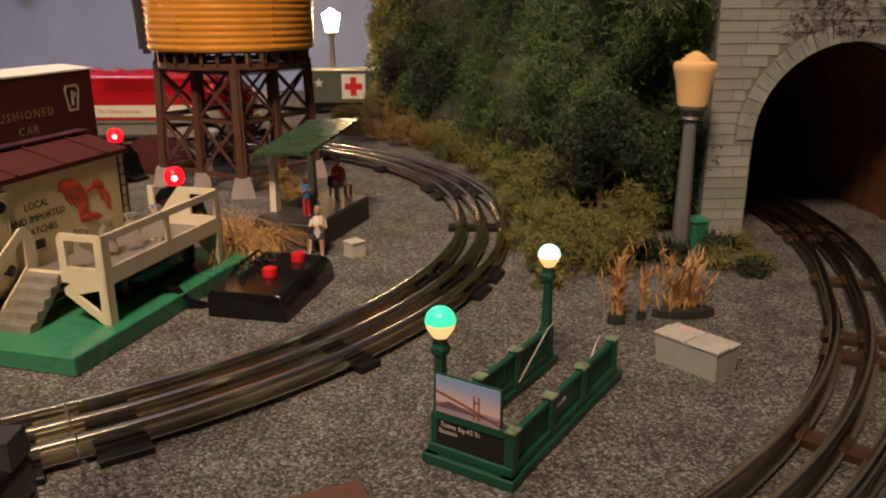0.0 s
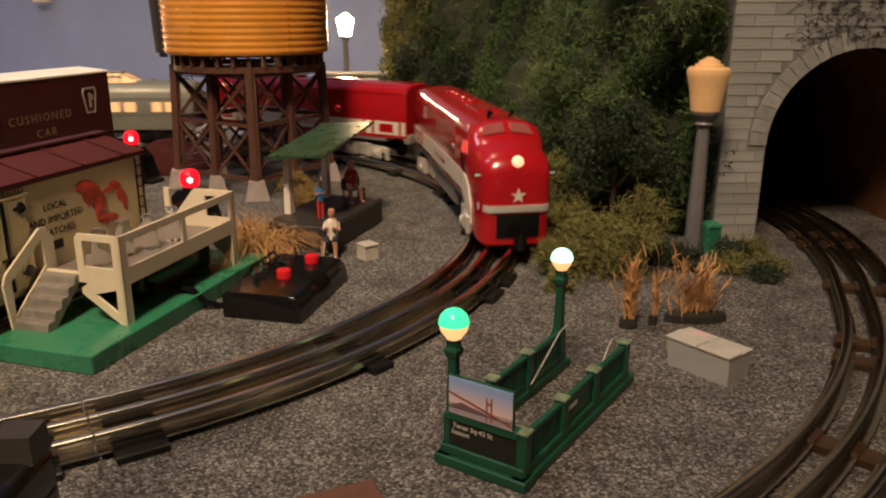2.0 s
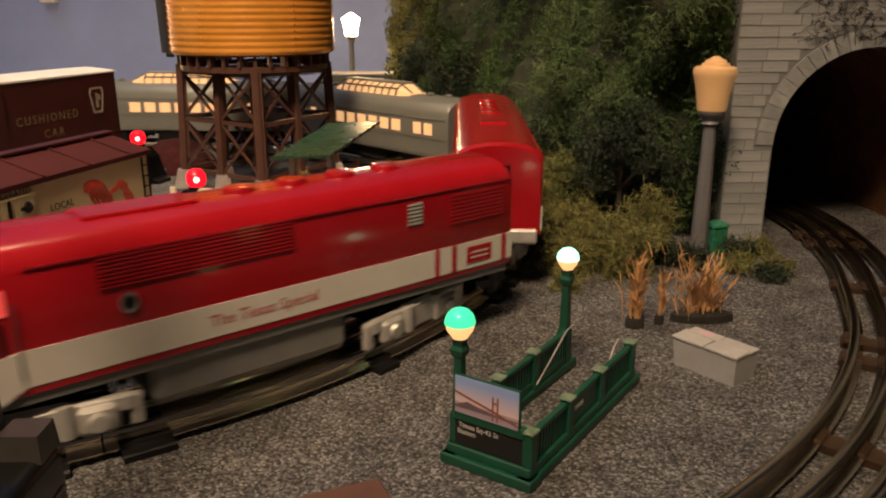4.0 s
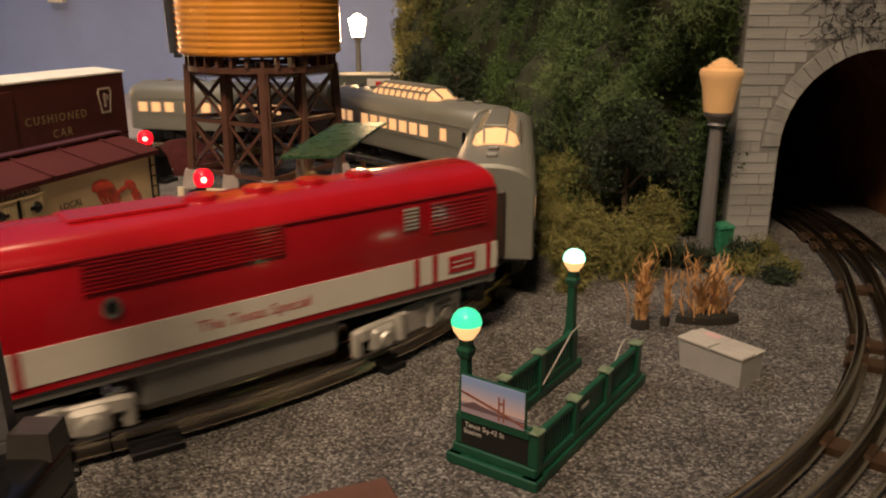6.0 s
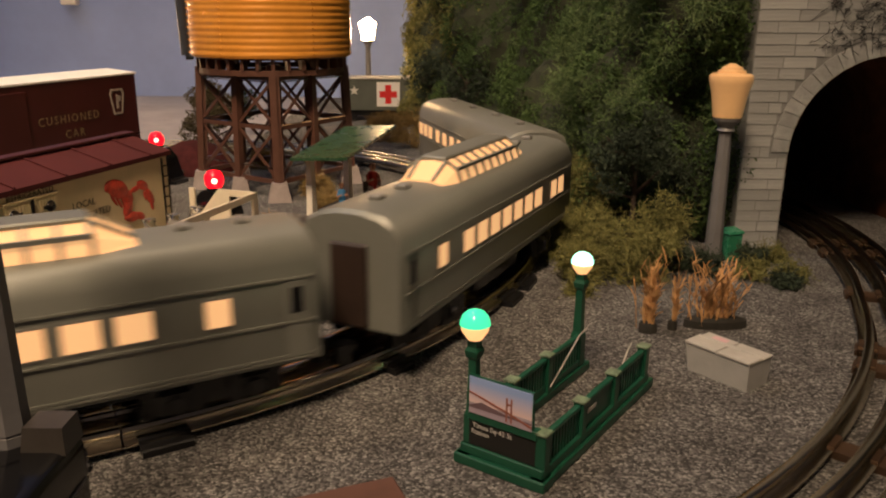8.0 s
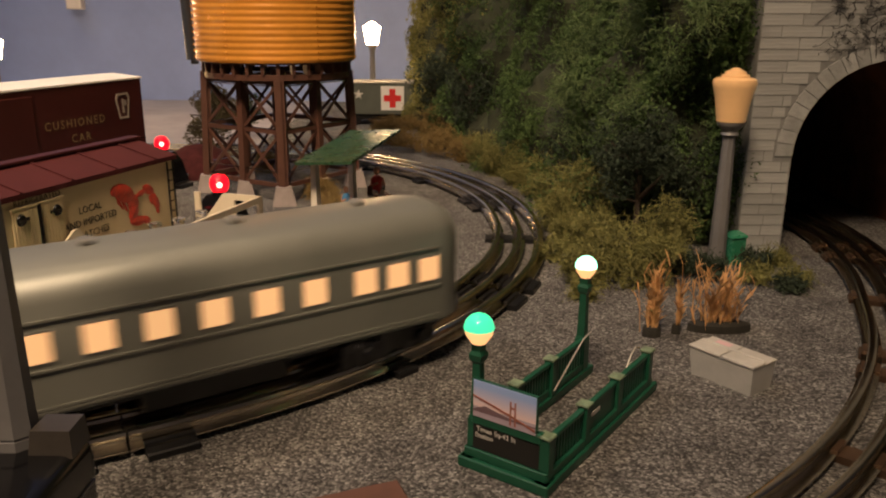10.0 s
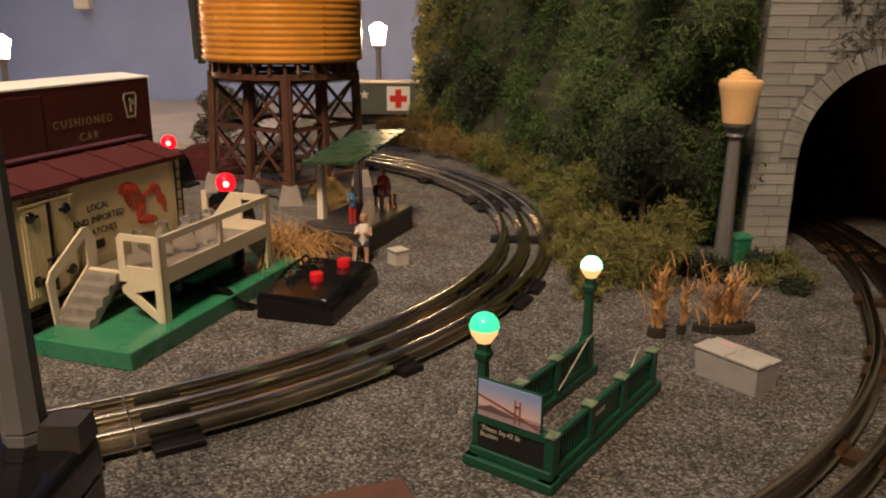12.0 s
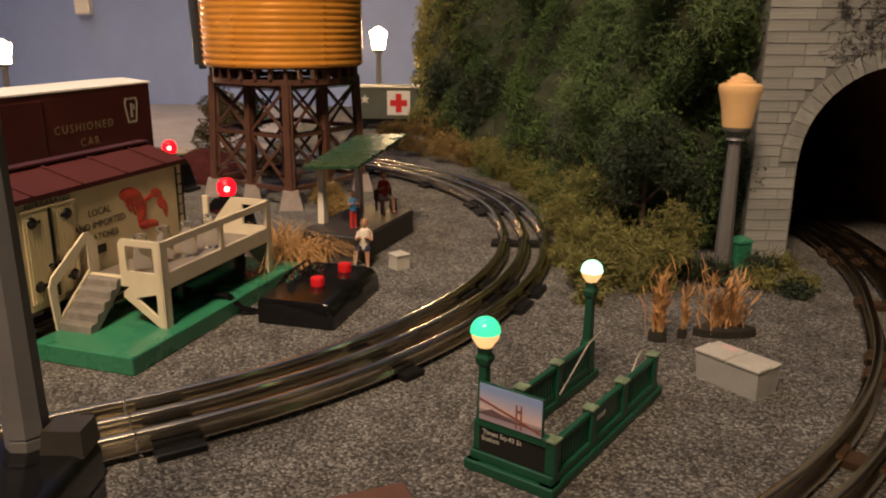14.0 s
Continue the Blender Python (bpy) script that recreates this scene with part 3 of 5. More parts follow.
# ---- water tower ----
def water_tower():
    t = thing("water_tower", at(-155.7, 795, 0, -78.6), "model water tower with amber ribbed tank on brown lattice legs", "water tower")
    base, deck = 12.0, 123.0
    legs = [Vector((72.5 * math.cos(a), 72.5 * math.sin(a))) for a in (0, math.pi / 2, math.pi, 3 * math.pi / 2)]
    top = [v * 0.94 for v in legs]
    for v, w in zip(legs, top):
        a = math.degrees(math.atan2(v.y, v.x))
        ft = part("footing", loft([[(-11, -11, 0), (11, -11, 0), (11, 11, 0), (-11, 11, 0)], [(-7, -7, 17), (7, -7, 17), (7, 7, 17), (-7, 7, 17)]]), CONCRETE, t)
        ft.matrix_local = at(v.x, v.y, 0, a)
        bm = beam((v.x, v.y, base), (w.x, w.y, deck - 6), 9, 3.0)
        beam((v.x, v.y, base), (w.x, w.y, deck - 6), 3.0, 9, bm)
        part("leg", bm, BROWN, t)
    levels = (17, 66, 110)
    for i in range(4):
        a, b, a1, b1 = legs[i], legs[(i + 1) % 4], top[i], top[(i + 1) % 4]

        def on(p, p1, z):
            q = p.lerp(p1, (z - base) / (deck - base))
            return Vector((q.x, q.y, z))
        for z in levels:
            part("girder", beam(on(a, a1, z), on(b, b1, z), 2.4, 4.0), BROWN, t)
        mid0, mid1 = (on(a, a1, 17) + on(b, b1, 17)) / 2, (on(a, a1, 110) + on(b, b1, 116)) / 2
        part("post", beam(mid0.lerp(mid1, 0), mid1, 6.5, 6.5), BROWN, t)
        ft = part("footing", loft([[(-9, -9, 0), (9, -9, 0), (9, 9, 0), (-9, 9, 0)], [(-6, -6, 17), (6, -6, 17), (6, 6, 17), (-6, 6, 17)]]), CONCRETE, t)
        ft.matrix_local = at(mid0.x, mid0.y, 0)
        for z0, z1 in zip(levels, levels[1:]):
            for f0, f1 in ((0, 0.5), (0.5, 0), (0.5, 1), (1, 0.5)):
                p = on(a, a1, z0).lerp(on(b, b1, z0), f0)
                q = on(a, a1, z1).lerp(on(b, b1, z1), f1)
                part("brace", beam(p, q, 1.6, 2.6), BROWN, t)
        for zt in (29, 67, 105):
            part("tie_rod", rod(on(a, a1, zt) * 1.02, on(b, b1, zt) * 1.02, 0.55, seg=6), CHROME, t)
    part("ring_girder", lathe([(62, 112), (69, 112), (69, 117), (62, 117)], 32, cap=False), BROWN, t)
    for k in range(32):
        a = 2 * math.pi * k / 32
        part("joist", beam((62 * math.cos(a), 62 * math.sin(a), 121.6), (71 * math.cos(a), 71 * math.sin(a), 121.6), 3, 9), BROWN, t)
    part("deck", lathe([(0.1, 126), (72, 126), (72, 128), (0.1, 128)], 40, cap=False), BROWN, t)
    prof = [(0.1, 127.6), (75.2, 127.6)]
    z = 128.2
    while z < 300:
        prof += [(75.5, z), (76.1, z + 1.2), (76.35, z + 2.4), (76.1, z + 3.6), (75.5, z + 4.8)]
        z += 5.6
    prof += [(75.5, z), (40, z + 40), (0.1, z + 55)]
    part("tank", lathe(prof, 64, cap=False), AMBER, t, "glossy amber ribbed tank", smooth=True)
    for a in (1.25, -0.62, -1.4, 0.5):
        for k in range(14):
            z = 131 + k * 5.6
            part("rivet", lathe([(0.1, -1), (1.1, -0.4), (1.1, 0.4), (0.1, 1)], 6, cap=False, x=76.2 * math.cos(a), y=76.2 * math.sin(a)), AMBER, t).location.z = z / 1000
    bm = rod((-10, -80.5, 127), (-10, -86, 300), 4.6, seg=12)
    rod((-10, -81, 126), (-10, -74, 126), 3.4, seg=10, bm=bm)
    part("riser_pipe", bm, TANK_PIPE, t, "dark blue-grey pipe beside the tank", smooth=True)
    # centre pipe
    part("centre_pipe", rod((0, 0, 0), (0, 0, 118), 7, seg=14), BROWN, t)


water_tower()


# ---- the passing train ----
def section(w, zb, ze, zt, n=7):
    """One cross-section of a car body, from the lower edge over the arched roof."""
    pts = [(-w, zb), (-w, (zb + ze) / 2), (-w, ze)]
    for i in range(1, n):
        a = math.pi * (1 - i / n)
        pts.append((w * math.cos(a) * 0.985, ze + (zt - ze) * math.sin(a) ** 0.75))
    return pts + [(w, ze), (w, (zb + ze) / 2), (w, zb)]


def hull(rows):
    """rows: x, half width, bottom, eave, top."""
    return loft([[(x, y, z) for y, z in section(w, zb, ze, zt)] for x, w, zb, ze, zt in rows])


def truck(x, parent, mat, span=36.0, name="truck"):
    ob = thing(name, Matrix(), "", "")
    del_keys = [k for k in ob.keys()]
    for k in del_keys:
        del ob[k]
    ob.parent = parent
    ob.matrix_local = at(x, 0, 0)
    for side in (-1, 1):
        bm = box(-span, span, side * 20 - 2, side * 20 + 2, 20, 27, 1)
        box(-11, 11, side * 21 - 2.5, side * 21 + 2.5, 14, 29, 2.5, bm)
        for x1 in (-span * 0.62, span * 0.62):
            box(x1 - 8, x1 + 8, side * 21 - 3, side * 21 + 3, 13, 26, 2.5, bm)
            rod((x1, side * 23, 19), (x1, side * 26, 19), 4.6, 3.4, 14, bm)
        for x1 in (-span * 0.3, span * 0.3):
            rod((x1, side * 22, 15), (x1, side * 22, 28), 3.4, seg=10, bm=bm)
        box(-span - 3, -span + 2, side * 19 - 2, side * 19 + 2, 13, 26, 0.8, bm)
        box(span - 2, span + 3, side * 19 - 2, side * 19 + 2, 13, 26, 0.8, bm)
        part("side_frame", bm, mat, ob)
    for x1 in (-span * 0.62, span * 0.62):
        for side in (-1, 1):
            part("wheel", rod((x1, side * 14.2, 20), (x1, side * 16.6, 20), 9.0, seg=20), BLACK, ob)
    part("bolster", box(-span * 0.8, span * 0.8, -12, 12, 22, 33, 1), BLACK, ob)
    return ob


def coupler(x, direction, parent):
    bm = box(min(x, x + direction * 10), max(x, x + direction * 10), -3, 3, 18, 23, 0.8)
    rod((x + direction * 9, 0, 16), (x + direction * 9, 0, 25), 4.5, seg=12, bm=bm)
    part("coupler", bm, BLACK, parent)


def side_panel(name, parent, mat, x0, x1, z0, z1, w, side, proud=0.5, label=""):
    y = side * w
    return part(name, box(x0, x1, min(y - side * 0.5, y + side * proud), max(y - side * 0.5, y + side * proud), z0, z1), mat, parent, label)


BODY_W, BODY_B, BODY_E, BODY_T = 26.5, 35.0, 74.0, 86.5


def heights(car):
    """Sets the heights of a red unit's parts to the tall flanks and low-slung pilot of its body."""
    def up(z):
        return float(np.interp(z, (0, 17.5, 34, 36.5, 50, 74, 86.5, 95), (0, 13, 35, 40, 53.8, 81.5, 92.5, 101)))
    for ob in car.children_recursive:
        if ob.location.z > 0.001:
            ob.location.z = up(ob.location.z * 1000) / 1000
        elif ob.parent is car or ob.parent.location.z < 0.001:
            for v in ob.data.vertices:
                v.co.z = up(v.co.z * 1000) / 1000


def engine_trim(car, half, front, fan, hole):
    """Stripes, lettering, grilles, roof fans and underframe that both red units share; front: where the flank ends."""
    w = BODY_W
    for side in (-1, 1):
        side_panel("white_stripe", car, WHITE, -half + 0.8, front, 36.5, 50.0, w, side, 0.35, "cream-white lower stripe")
        side_panel("red_band", car, RED, -half + 5.5, -half + 8.5, 36.5, 50.0, w, side, 0.6)
        side_panel("red_band", car, RED, -half + 40, -half + 43, 36.5, 50.0, w, side, 0.6)
        side_panel("red_band", car, RED, -half + 51, -half + 54, 36.5, 50.0, w, side, 0.6)
        side_panel("name_plate", car, RED, -half + 16, -half + 33, 39.0, 47.6, w, side, 0.7)
        for k in range(2):
            side_panel("lettering_bar", car, WHITE, -half + 18.5, -half + 30.5, 41.6 + k * 2.6, 42.1 + k * 2.6, w, side, 0.9)
        m = at(-4, side * (w + 0.42), 41.0) @ pose(0, 0, 0, 90, 0, 0 if side < 0 else 180)
        letters("The Texas Special", 7.0, RED, car, m, "flank_lettering", "red lettering on the stripe", 0.08)
        for k in range(8):
            side_panel("louvre", car, RED, -18, 62, 64.0 + k * 1.4, 64.7 + k * 1.4, w, side, 0.7)
            side_panel("louvre", car, RED, -half + 8, -half + 44, 60.0 + k * 1.7, 60.9 + k * 1.7, w, side, 0.7)
        for k in range(6):
            side_panel("louvre", car, TRUCK, -88, -80, 63.4 + k * 1.6, 64.2 + k * 1.6, w, side, 0.7)
        side_panel("roof_edge", car, RED, -half + 2, front - 4, 75.2, 76.2, w, side, 0.6)
        pl = part("porthole", rod((hole, side * (w - 1), 58), (hole, side * (w + 0.9), 58), 3.6, seg=18), CHROME, car, "round chrome porthole")
        part("porthole_glass", rod((hole, side * (w + 0.5), 58), (hole, side * (w + 1.2), 58), 2.3, seg=16), BLACK, pl)
    for k in range(4):
        x = fan - k * 26.0
        bm = lathe([(6.8, 84), (7.2, 86.5), (6.2, 88.2), (2, 88.6), (0.1, 88.6)], 20, x=x, cap=False)
        part("roof_fan", bm, RED, car, smooth=True)
    part("roof_hatch", box(14, 60, -9, 9, 85, 87.4, 0.6), RED, car)
    part("fuel_tank", box(-46, 46, -23.5, 23.5, 19, 36, 3), DARK_ROOF, car, "grey underbody tank")
    part("frame", box(-half + 4, half - 26, -25.5, 25.5, 32.5, 36.2), DARK_ROOF, car)


def red_b_unit():
    half = 139.5
    car = thing("booster_unit", Matrix(), "red toy diesel booster unit with cream-white lower stripe", "locomotive", "passing train")
    w = BODY_W
    rows = [(-half, w - 1.5, 35, 73, 84.5), (-half + 2, w, 35, 74, 86.5), (half - 2, w, 35, 74, 86.5), (half, w - 1.5, 35, 73, 84.5)]
    part("body", hull(rows), RED, car, smooth=True)
    engine_trim(car, half, half - 1, 5.0, 53.0)
    for side in (-1, 1):
        side_panel("red_band", car, RED, half - 8.5, half - 5.5, 36.5, 50, w, side, 0.6)
        side_panel("name_plate", car, RED, half - 33, half - 16, 39.0, 47.6, w, side, 0.7)
        side_panel("red_band", car, RED, half - 43, half - 40, 36.5, 50, w, side, 0.6)
        side_panel("red_band", car, RED, half - 54, half - 51, 36.5, 50, w, side, 0.6)
    for e in (-1, 1):
        x = e * half
        part("end_door", box(min(x, x + e * 0.8), max(x, x + e * 0.8), -7, 7, 36, 72, 0), BLACK, car)
        part("end_skirt", box(min(x - e * 4, x + e * 1.2), max(x - e * 4, x + e * 1.2), -24, 24, 31, 37, 1), TRUCK, car, "silver end skirt")
        coupler(x, e, car)
    heights(car)
    return car, half * 2, [truck(84, car, TRUCK), truck(-84, car, TRUCK)]


def red_a_unit():
    half = 150.0
    car = thing("locomotive", Matrix(), "red streamlined toy diesel locomotive with lit cab and white star", "locomotive", "passing train")
    w = BODY_W
    rows = [(-half, w - 1.5, 35, 73, 84.5), (-half + 2, w, 35, 74, 86.5), (half - 50, w, 35, 74, 86.5), (half - 44, w, 34, 74, 86.2),
            (half - 40, w, 30, 73.5, 85.2), (half - 33, w - 0.2, 24, 69, 78.0), (half - 29, w - 0.4, 22, 65, 73.5),
            (half - 22, w - 0.6, 20, 62, 71.8), (half - 14, w - 1.2, 18.5, 60, 70.0), (half - 8, w - 2.2, 18, 58, 67.6),
            (half - 4, w - 3.8, 17.5, 55, 64.5), (half - 1.5, w - 6, 17.5, 52, 61), (half, w - 9, 17.5, 48, 57)]
    part("body", hull(rows), RED, car, smooth=True)
    engine_trim(car, half, half - 60, -8.0, 52.0)
    for side in (-1, 1):
        # the stripe sweeps down in a curve under the cab
        poly = [(half - 60, 36.5), (half - 42, 31), (half - 24, 24), (half - 28, 34), (half - 36, 43), (half - 46, 48.5), (half - 60, 50)]
        bm = plate(poly, 0, 0.9)
        ob = part("stripe_sweep", bm, WHITE, car)
        ob.matrix_local = at(0, side * (w - 0.2) + (0 if side > 0 else -0.9), 0)
        side_panel("cab_window", car, WINDOW_RED, half - 47, half - 41, 63, 71, w, side, 0.5, "red-lit cab side window")
        side_panel("cab_door_window", car, WINDOW_RED, half - 57, half - 52, 62, 70, w, side, 0.5, "red-lit door window")
        side_panel("cab_door", car, BLACK, half - 55.5, half - 53.5, 38, 60, w, side, 0.55)
        side_panel("handrail", car, CHROME, half - 59.2, half - 58.6, 40, 66, w, side, 1.3)
        # windscreen halves on the sloping front
        bm = loft([[(half - 40.0, side * 2.5, 84.4), (half - 40.0, side * 15, 82.8), (half - 33.4, side * 18.5, 75.4), (half - 33.0, side * 2.5, 78.0)],
                   [(half - 38.2, side * 2.5, 85.0), (half - 38.2, side * 15, 83.4), (half - 31.6, side * 18.5, 76.0), (half - 31.2, side * 2.5, 78.8)]])
        part("windscreen", bm, SCREEN, car, "pale red-lit windscreen pane")
        bm = box(-4.6, 4.6, -0.5, 0.5, -1.6, 1.6)
        nb = part("number_board", bm, BLACK, car, "black number board with pale bar")
        nb.matrix_local = at(half - 9, side * 24.6, 55.5, (78 if side < 0 else 102))
        bar = part("number_bar", box(-3.4, 3.4, -0.8, 0.8, -0.7, 0.7), PALE, nb)
    part("headlamp", lathe([(0.1, 0), (4.0, 0), (4.2, 1.5), (3.2, 2.6), (0.1, 3.2)], 18, cap=False), HEADLAMP, car, "glowing headlamp", smooth=True).matrix_local = at(half - 4.5, 0, 63.0, 0, 0, 55)
    part("headlamp_rim", lathe([(4.2, -1), (5.4, -1), (5.2, 1.6), (4.2, 1.6)], 18, cap=False), RED, car, smooth=True).matrix_local = at(half - 4.7, 0, 62.8, 0, 0, 55)
    star = [(math.sin(k * math.pi / 5) * (5.4 if k % 2 == 0 else 2.1), math.cos(k * math.pi / 5) * (5.4 if k % 2 == 0 else 2.1)) for k in range(10)]
    st = part("star", plate(star, -0.5, 0.5), PALE, car, "white star on the nose")
    st.matrix_local = at(half + 0.2, 0, 43.0, 90, 0)
    # chrome band and pilot
    rows = []
    for a in range(-8, 9):
        y = a * 3.16
        x = half + 0.5 - float(np.interp(abs(y), (0, 17.5, 20.5, 22.7, 24.3, 25.3), (0, 0, 1.5, 4, 8, 14)))
        rows.append([(x + 1.2, y, 34.4), (x + 1.2, y, 36.8), (x - 2, y, 36.8), (x - 2, y, 34.4)])
    part("chrome_band", loft(rows), BAND, car, "silver band round the nose")
    # no opening is cut: a proud black slab paints the shade of the recess
    part("pilot_recess", box(half - 6, half + 0.7, -15, 15, 21, 33), BLACK, car, "black slab painting the dark of the coupler recess in the pilot")
    coupler(half, 1, car)
    for side in (-1, 1):
        bm = rod((half - 58, side * 8, 86), (half - 58, side * 8, 90), 0.8, seg=6)
        rod((half - 62, side * 8, 90), (half - 52, side * 8, 90), 0.9, 2.0, 8, bm)
        part("horn", bm, BLACK, car)
    part("end_door", box(-half - 0.8, -half, -7, 7, 36, 72), BLACK, car)
    coupler(-half, -1, car)
    heights(car)
    return car, half * 2, [truck(86, car, TRUCK), truck(-86, car, TRUCK)]


def fluting(car, x0, x1, w, z0, z1, rows, side, mat):
    for k in range(rows):
        z = z0 + (z1 - z0) * (k + 0.5) / rows
        part("flute", box(x0, x1, min(side * w, side * (w + 0.45)), max(side * w, side * (w + 0.45)), z - 0.5, z + 0.5), mat, car)


def passenger_car(kind, way=1):
    half = 128.5
    car = thing("passenger_car", Matrix(),
                "silver streamlined toy dome passenger car with lit windows" if kind == "dome" else "silver rounded-end toy observation car with lit windows",
                "passenger car", "passing train")
    w = 26.5
    rows = [(-half, w - 1.2, 30, 72, 84), (-half + 2, w, 30, 73, 86), (half - 2, w, 30, 73, 86), (half, w - 1.2, 30, 72, 84)]
    if kind == "observation":
        tail = [(-half, 11, 31, 62, 72), (-half + 2, 16, 30, 66, 77), (-half + 6, 20.5, 30, 70, 82), (-half + 12, 24.2, 30, 72, 85), (-half + 19, w, 30, 73, 86)]
        rows = tail + rows[2:]
    part("body", hull(rows), SILVER, car, smooth=True)
    x0, x1 = (-half + (20 if kind == "observation" else 3)), half - 3
    for side in (-1, 1):
        fluting(car, x0, x1, w, 31, 34, 2, side, SILVER)
        side_panel("belt_rail", car, SILVER, x0, x1, 47.6, 48.6, w, side, 0.7)
        side_panel("belt_rail", car, SILVER, x0, x1, 66.5, 67.5, w, side, 0.7)
        spots = [(way * (55 - 18.3 * k), 13.0) for k in range(7)] + [(way * 102, 11.0), (way * 86.5, 11.0), (way * -86, 9.5)]
        if kind == "observation":
            spots = [(x, 11.0) for x in (-103, -86, -69, -44, -22, 0, 22, 44, 66, 96)]
        for x, wd in spots:
            p = side_panel("window_frame", car, DARK_ROOF, x - wd / 2 - 1, x + wd / 2 + 1, 50.4, 63.6, w, side, 0.25)
            side_panel("window_pane", p, WINDOW_LIT, x - wd / 2, x + wd / 2, 51.4, 62.6, w, side, 0.5)
        if kind == "dome":
            xd = -way * (half - 10.5)
            d = side_panel("vestibule_door", car, SILVER, xd - 5, xd + 5, 33, 66, w, side, 0.4)
            side_panel("door_pane", d, BLACK, xd - 2.5, xd + 2.5, 52, 63, w, side, 0.6)
    if kind == "dome":
        # raised glazed dome: ribs and panes
        dx0, dx1 = -45.0, 43.0
        prof = [(-17, 84), (-14.5, 91), (-8, 95.2), (0, 96.2), (8, 95.2), (14.5, 91), (17, 84)]
        core = [(-16, 84), (-13.6, 90.4), (-7.4, 94.4), (0, 95.2), (7.4, 94.4), (13.6, 90.4), (16, 84)]
        rings = []
        for x, k in ((dx0 - 16, 0.25), (dx0, 1), (dx1, 1), (dx1 + 16, 0.25)):
            rings.append([(x, y * (0.75 + 0.25 * k), 84 + (z - 84) * k) for y, z in core])
        part("dome_glass", loft(rings), WINDOW_LIT, car, "lit dome glazing")
        for k in range(9):
            x = dx0 + (dx1 - dx0) * k / 8
            rings = [[(x + dx, y, z) for y, z in prof] for dx in (-0.9, 0.9)]
            part("dome_rib", loft(rings), SILVER, car)
        for y, z in ((-14.2, 91), (14.2, 91)):
            part("dome_rail", box(dx0 - 1, dx1 + 1, y - 1, y + 1, z - 0.9, z + 0.9), SILVER, car)
        part("dome_roof", box(dx0 - 1, dx1 + 1, -7.5, 7.5, 94.6, 96.8, 0.8), SILVER, car)
        for e, xx in ((-1, dx0 - 1), (1, dx1 + 1)):
            for y in (-8, 8):
                part("dome_strut", beam((xx, y, 95), (xx + e * 15, y * 0.9, 87), 1.4, 1.4), SILVER, car)
        for x in (-104, -80, 78, 104):
            part("roof_vent", box(x - 3, x + 3, -3.5, 3.5, 85.5, 88.4, 0.8), DARK_ROOF, car)
    else:
        for x in (-80, -20, 40, 95):
            part("roof_vent", box(x - 3, x + 3, -3.5, 3.5, 85.5, 88.4, 0.8), DARK_ROOF, car)
        for k in range(-2, 3):
            a = k * 0.42
            p = part("tail_pane", box(-0.5, 0.5, -3.6, 3.6, 51.4, 62.0), WINDOW_LIT, car)
            p.matrix_local = at(-half + 1 + 16 * (1 - math.cos(a)), -math.sin(a) * 19.0, 0, math.degrees(a))
    for e in (-1, 1):
        if kind == "observation" and e < 0:
            continue
        x = e * half
        part("end_door", box(min(x, x + e * 0.8), max(x, x + e * 0.8), -7, 7, 33, 68), BLACK, car)
        part("marker_pane", box(min(x, x + e * 1.0), max(x, x + e * 1.0), -3, 3, 62, 67), WINDOW_LIT, car)
        part("diaphragm", box(min(x, x + e * 3), max(x, x + e * 3), -9.5, 9.5, 31, 71, 1), END_DOOR, car, "dark brown end diaphragm")
        coupler(x, e, car)
    part("underframe", box(-half + 16, half - 8, -19, 19, 25, 31), BLACK, car)
    part("equipment_box", box(-34, 30, -21, 21, 17, 30, 2), BLACK, car)
    for ob in car.children:
        ob.location.z -= 0.0025
    return car, half * 2, [truck(82, car, BLACK, 26), truck(-82, car, BLACK, 26)]


GAP, COUPLED = 28.5, 19.0
TRAIN = [red_a_unit(), red_b_unit(), passenger_car("dome"), passenger_car("dome", -1), passenger_car("observation")]

# where the middle of the booster unit stands on the main line, second by second
TIMETABLE = [(0.0, -332), (0.5, -206), (1.0, -80), (1.5, 58), (1.9, 186), (2.4, 320), (2.8, 398), (3.2, 471), (5.3, 813), (5.6, 857), (6.0, 927), (6.5, 1010),
             (6.9, 1089), (7.5, 1215), (8.0, 1326), (8.2, 1371), (10.3, 1866), (10.5, 1911), (10.7, 1955), (12.0, 2245), (14.0, 2700)]


def booster(t):
    """Smooth running between the timetable's rows."""
    k = max(i for i, row in enumerate(TIMETABLE[:-1]) if row[0] <= t + 1e-9)

    def slope(i):
        a, b = TIMETABLE[max(i - 1, 0)], TIMETABLE[min(i + 1, len(TIMETABLE) - 1)]
        return (b[1] - a[1]) / (b[0] - a[0])
    (t0, s0), (t1, s1) = TIMETABLE[k], TIMETABLE[k + 1]
    u, h = (t - t0) / (t1 - t0), t1 - t0
    return ((2 * u**3 - 3 * u**2 + 1) * s0 + (u**3 - 2 * u**2 + u) * h * slope(k) + (-2 * u**3 + 3 * u**2) * s1 + (u**3 - u**2) * h * slope(k + 1))


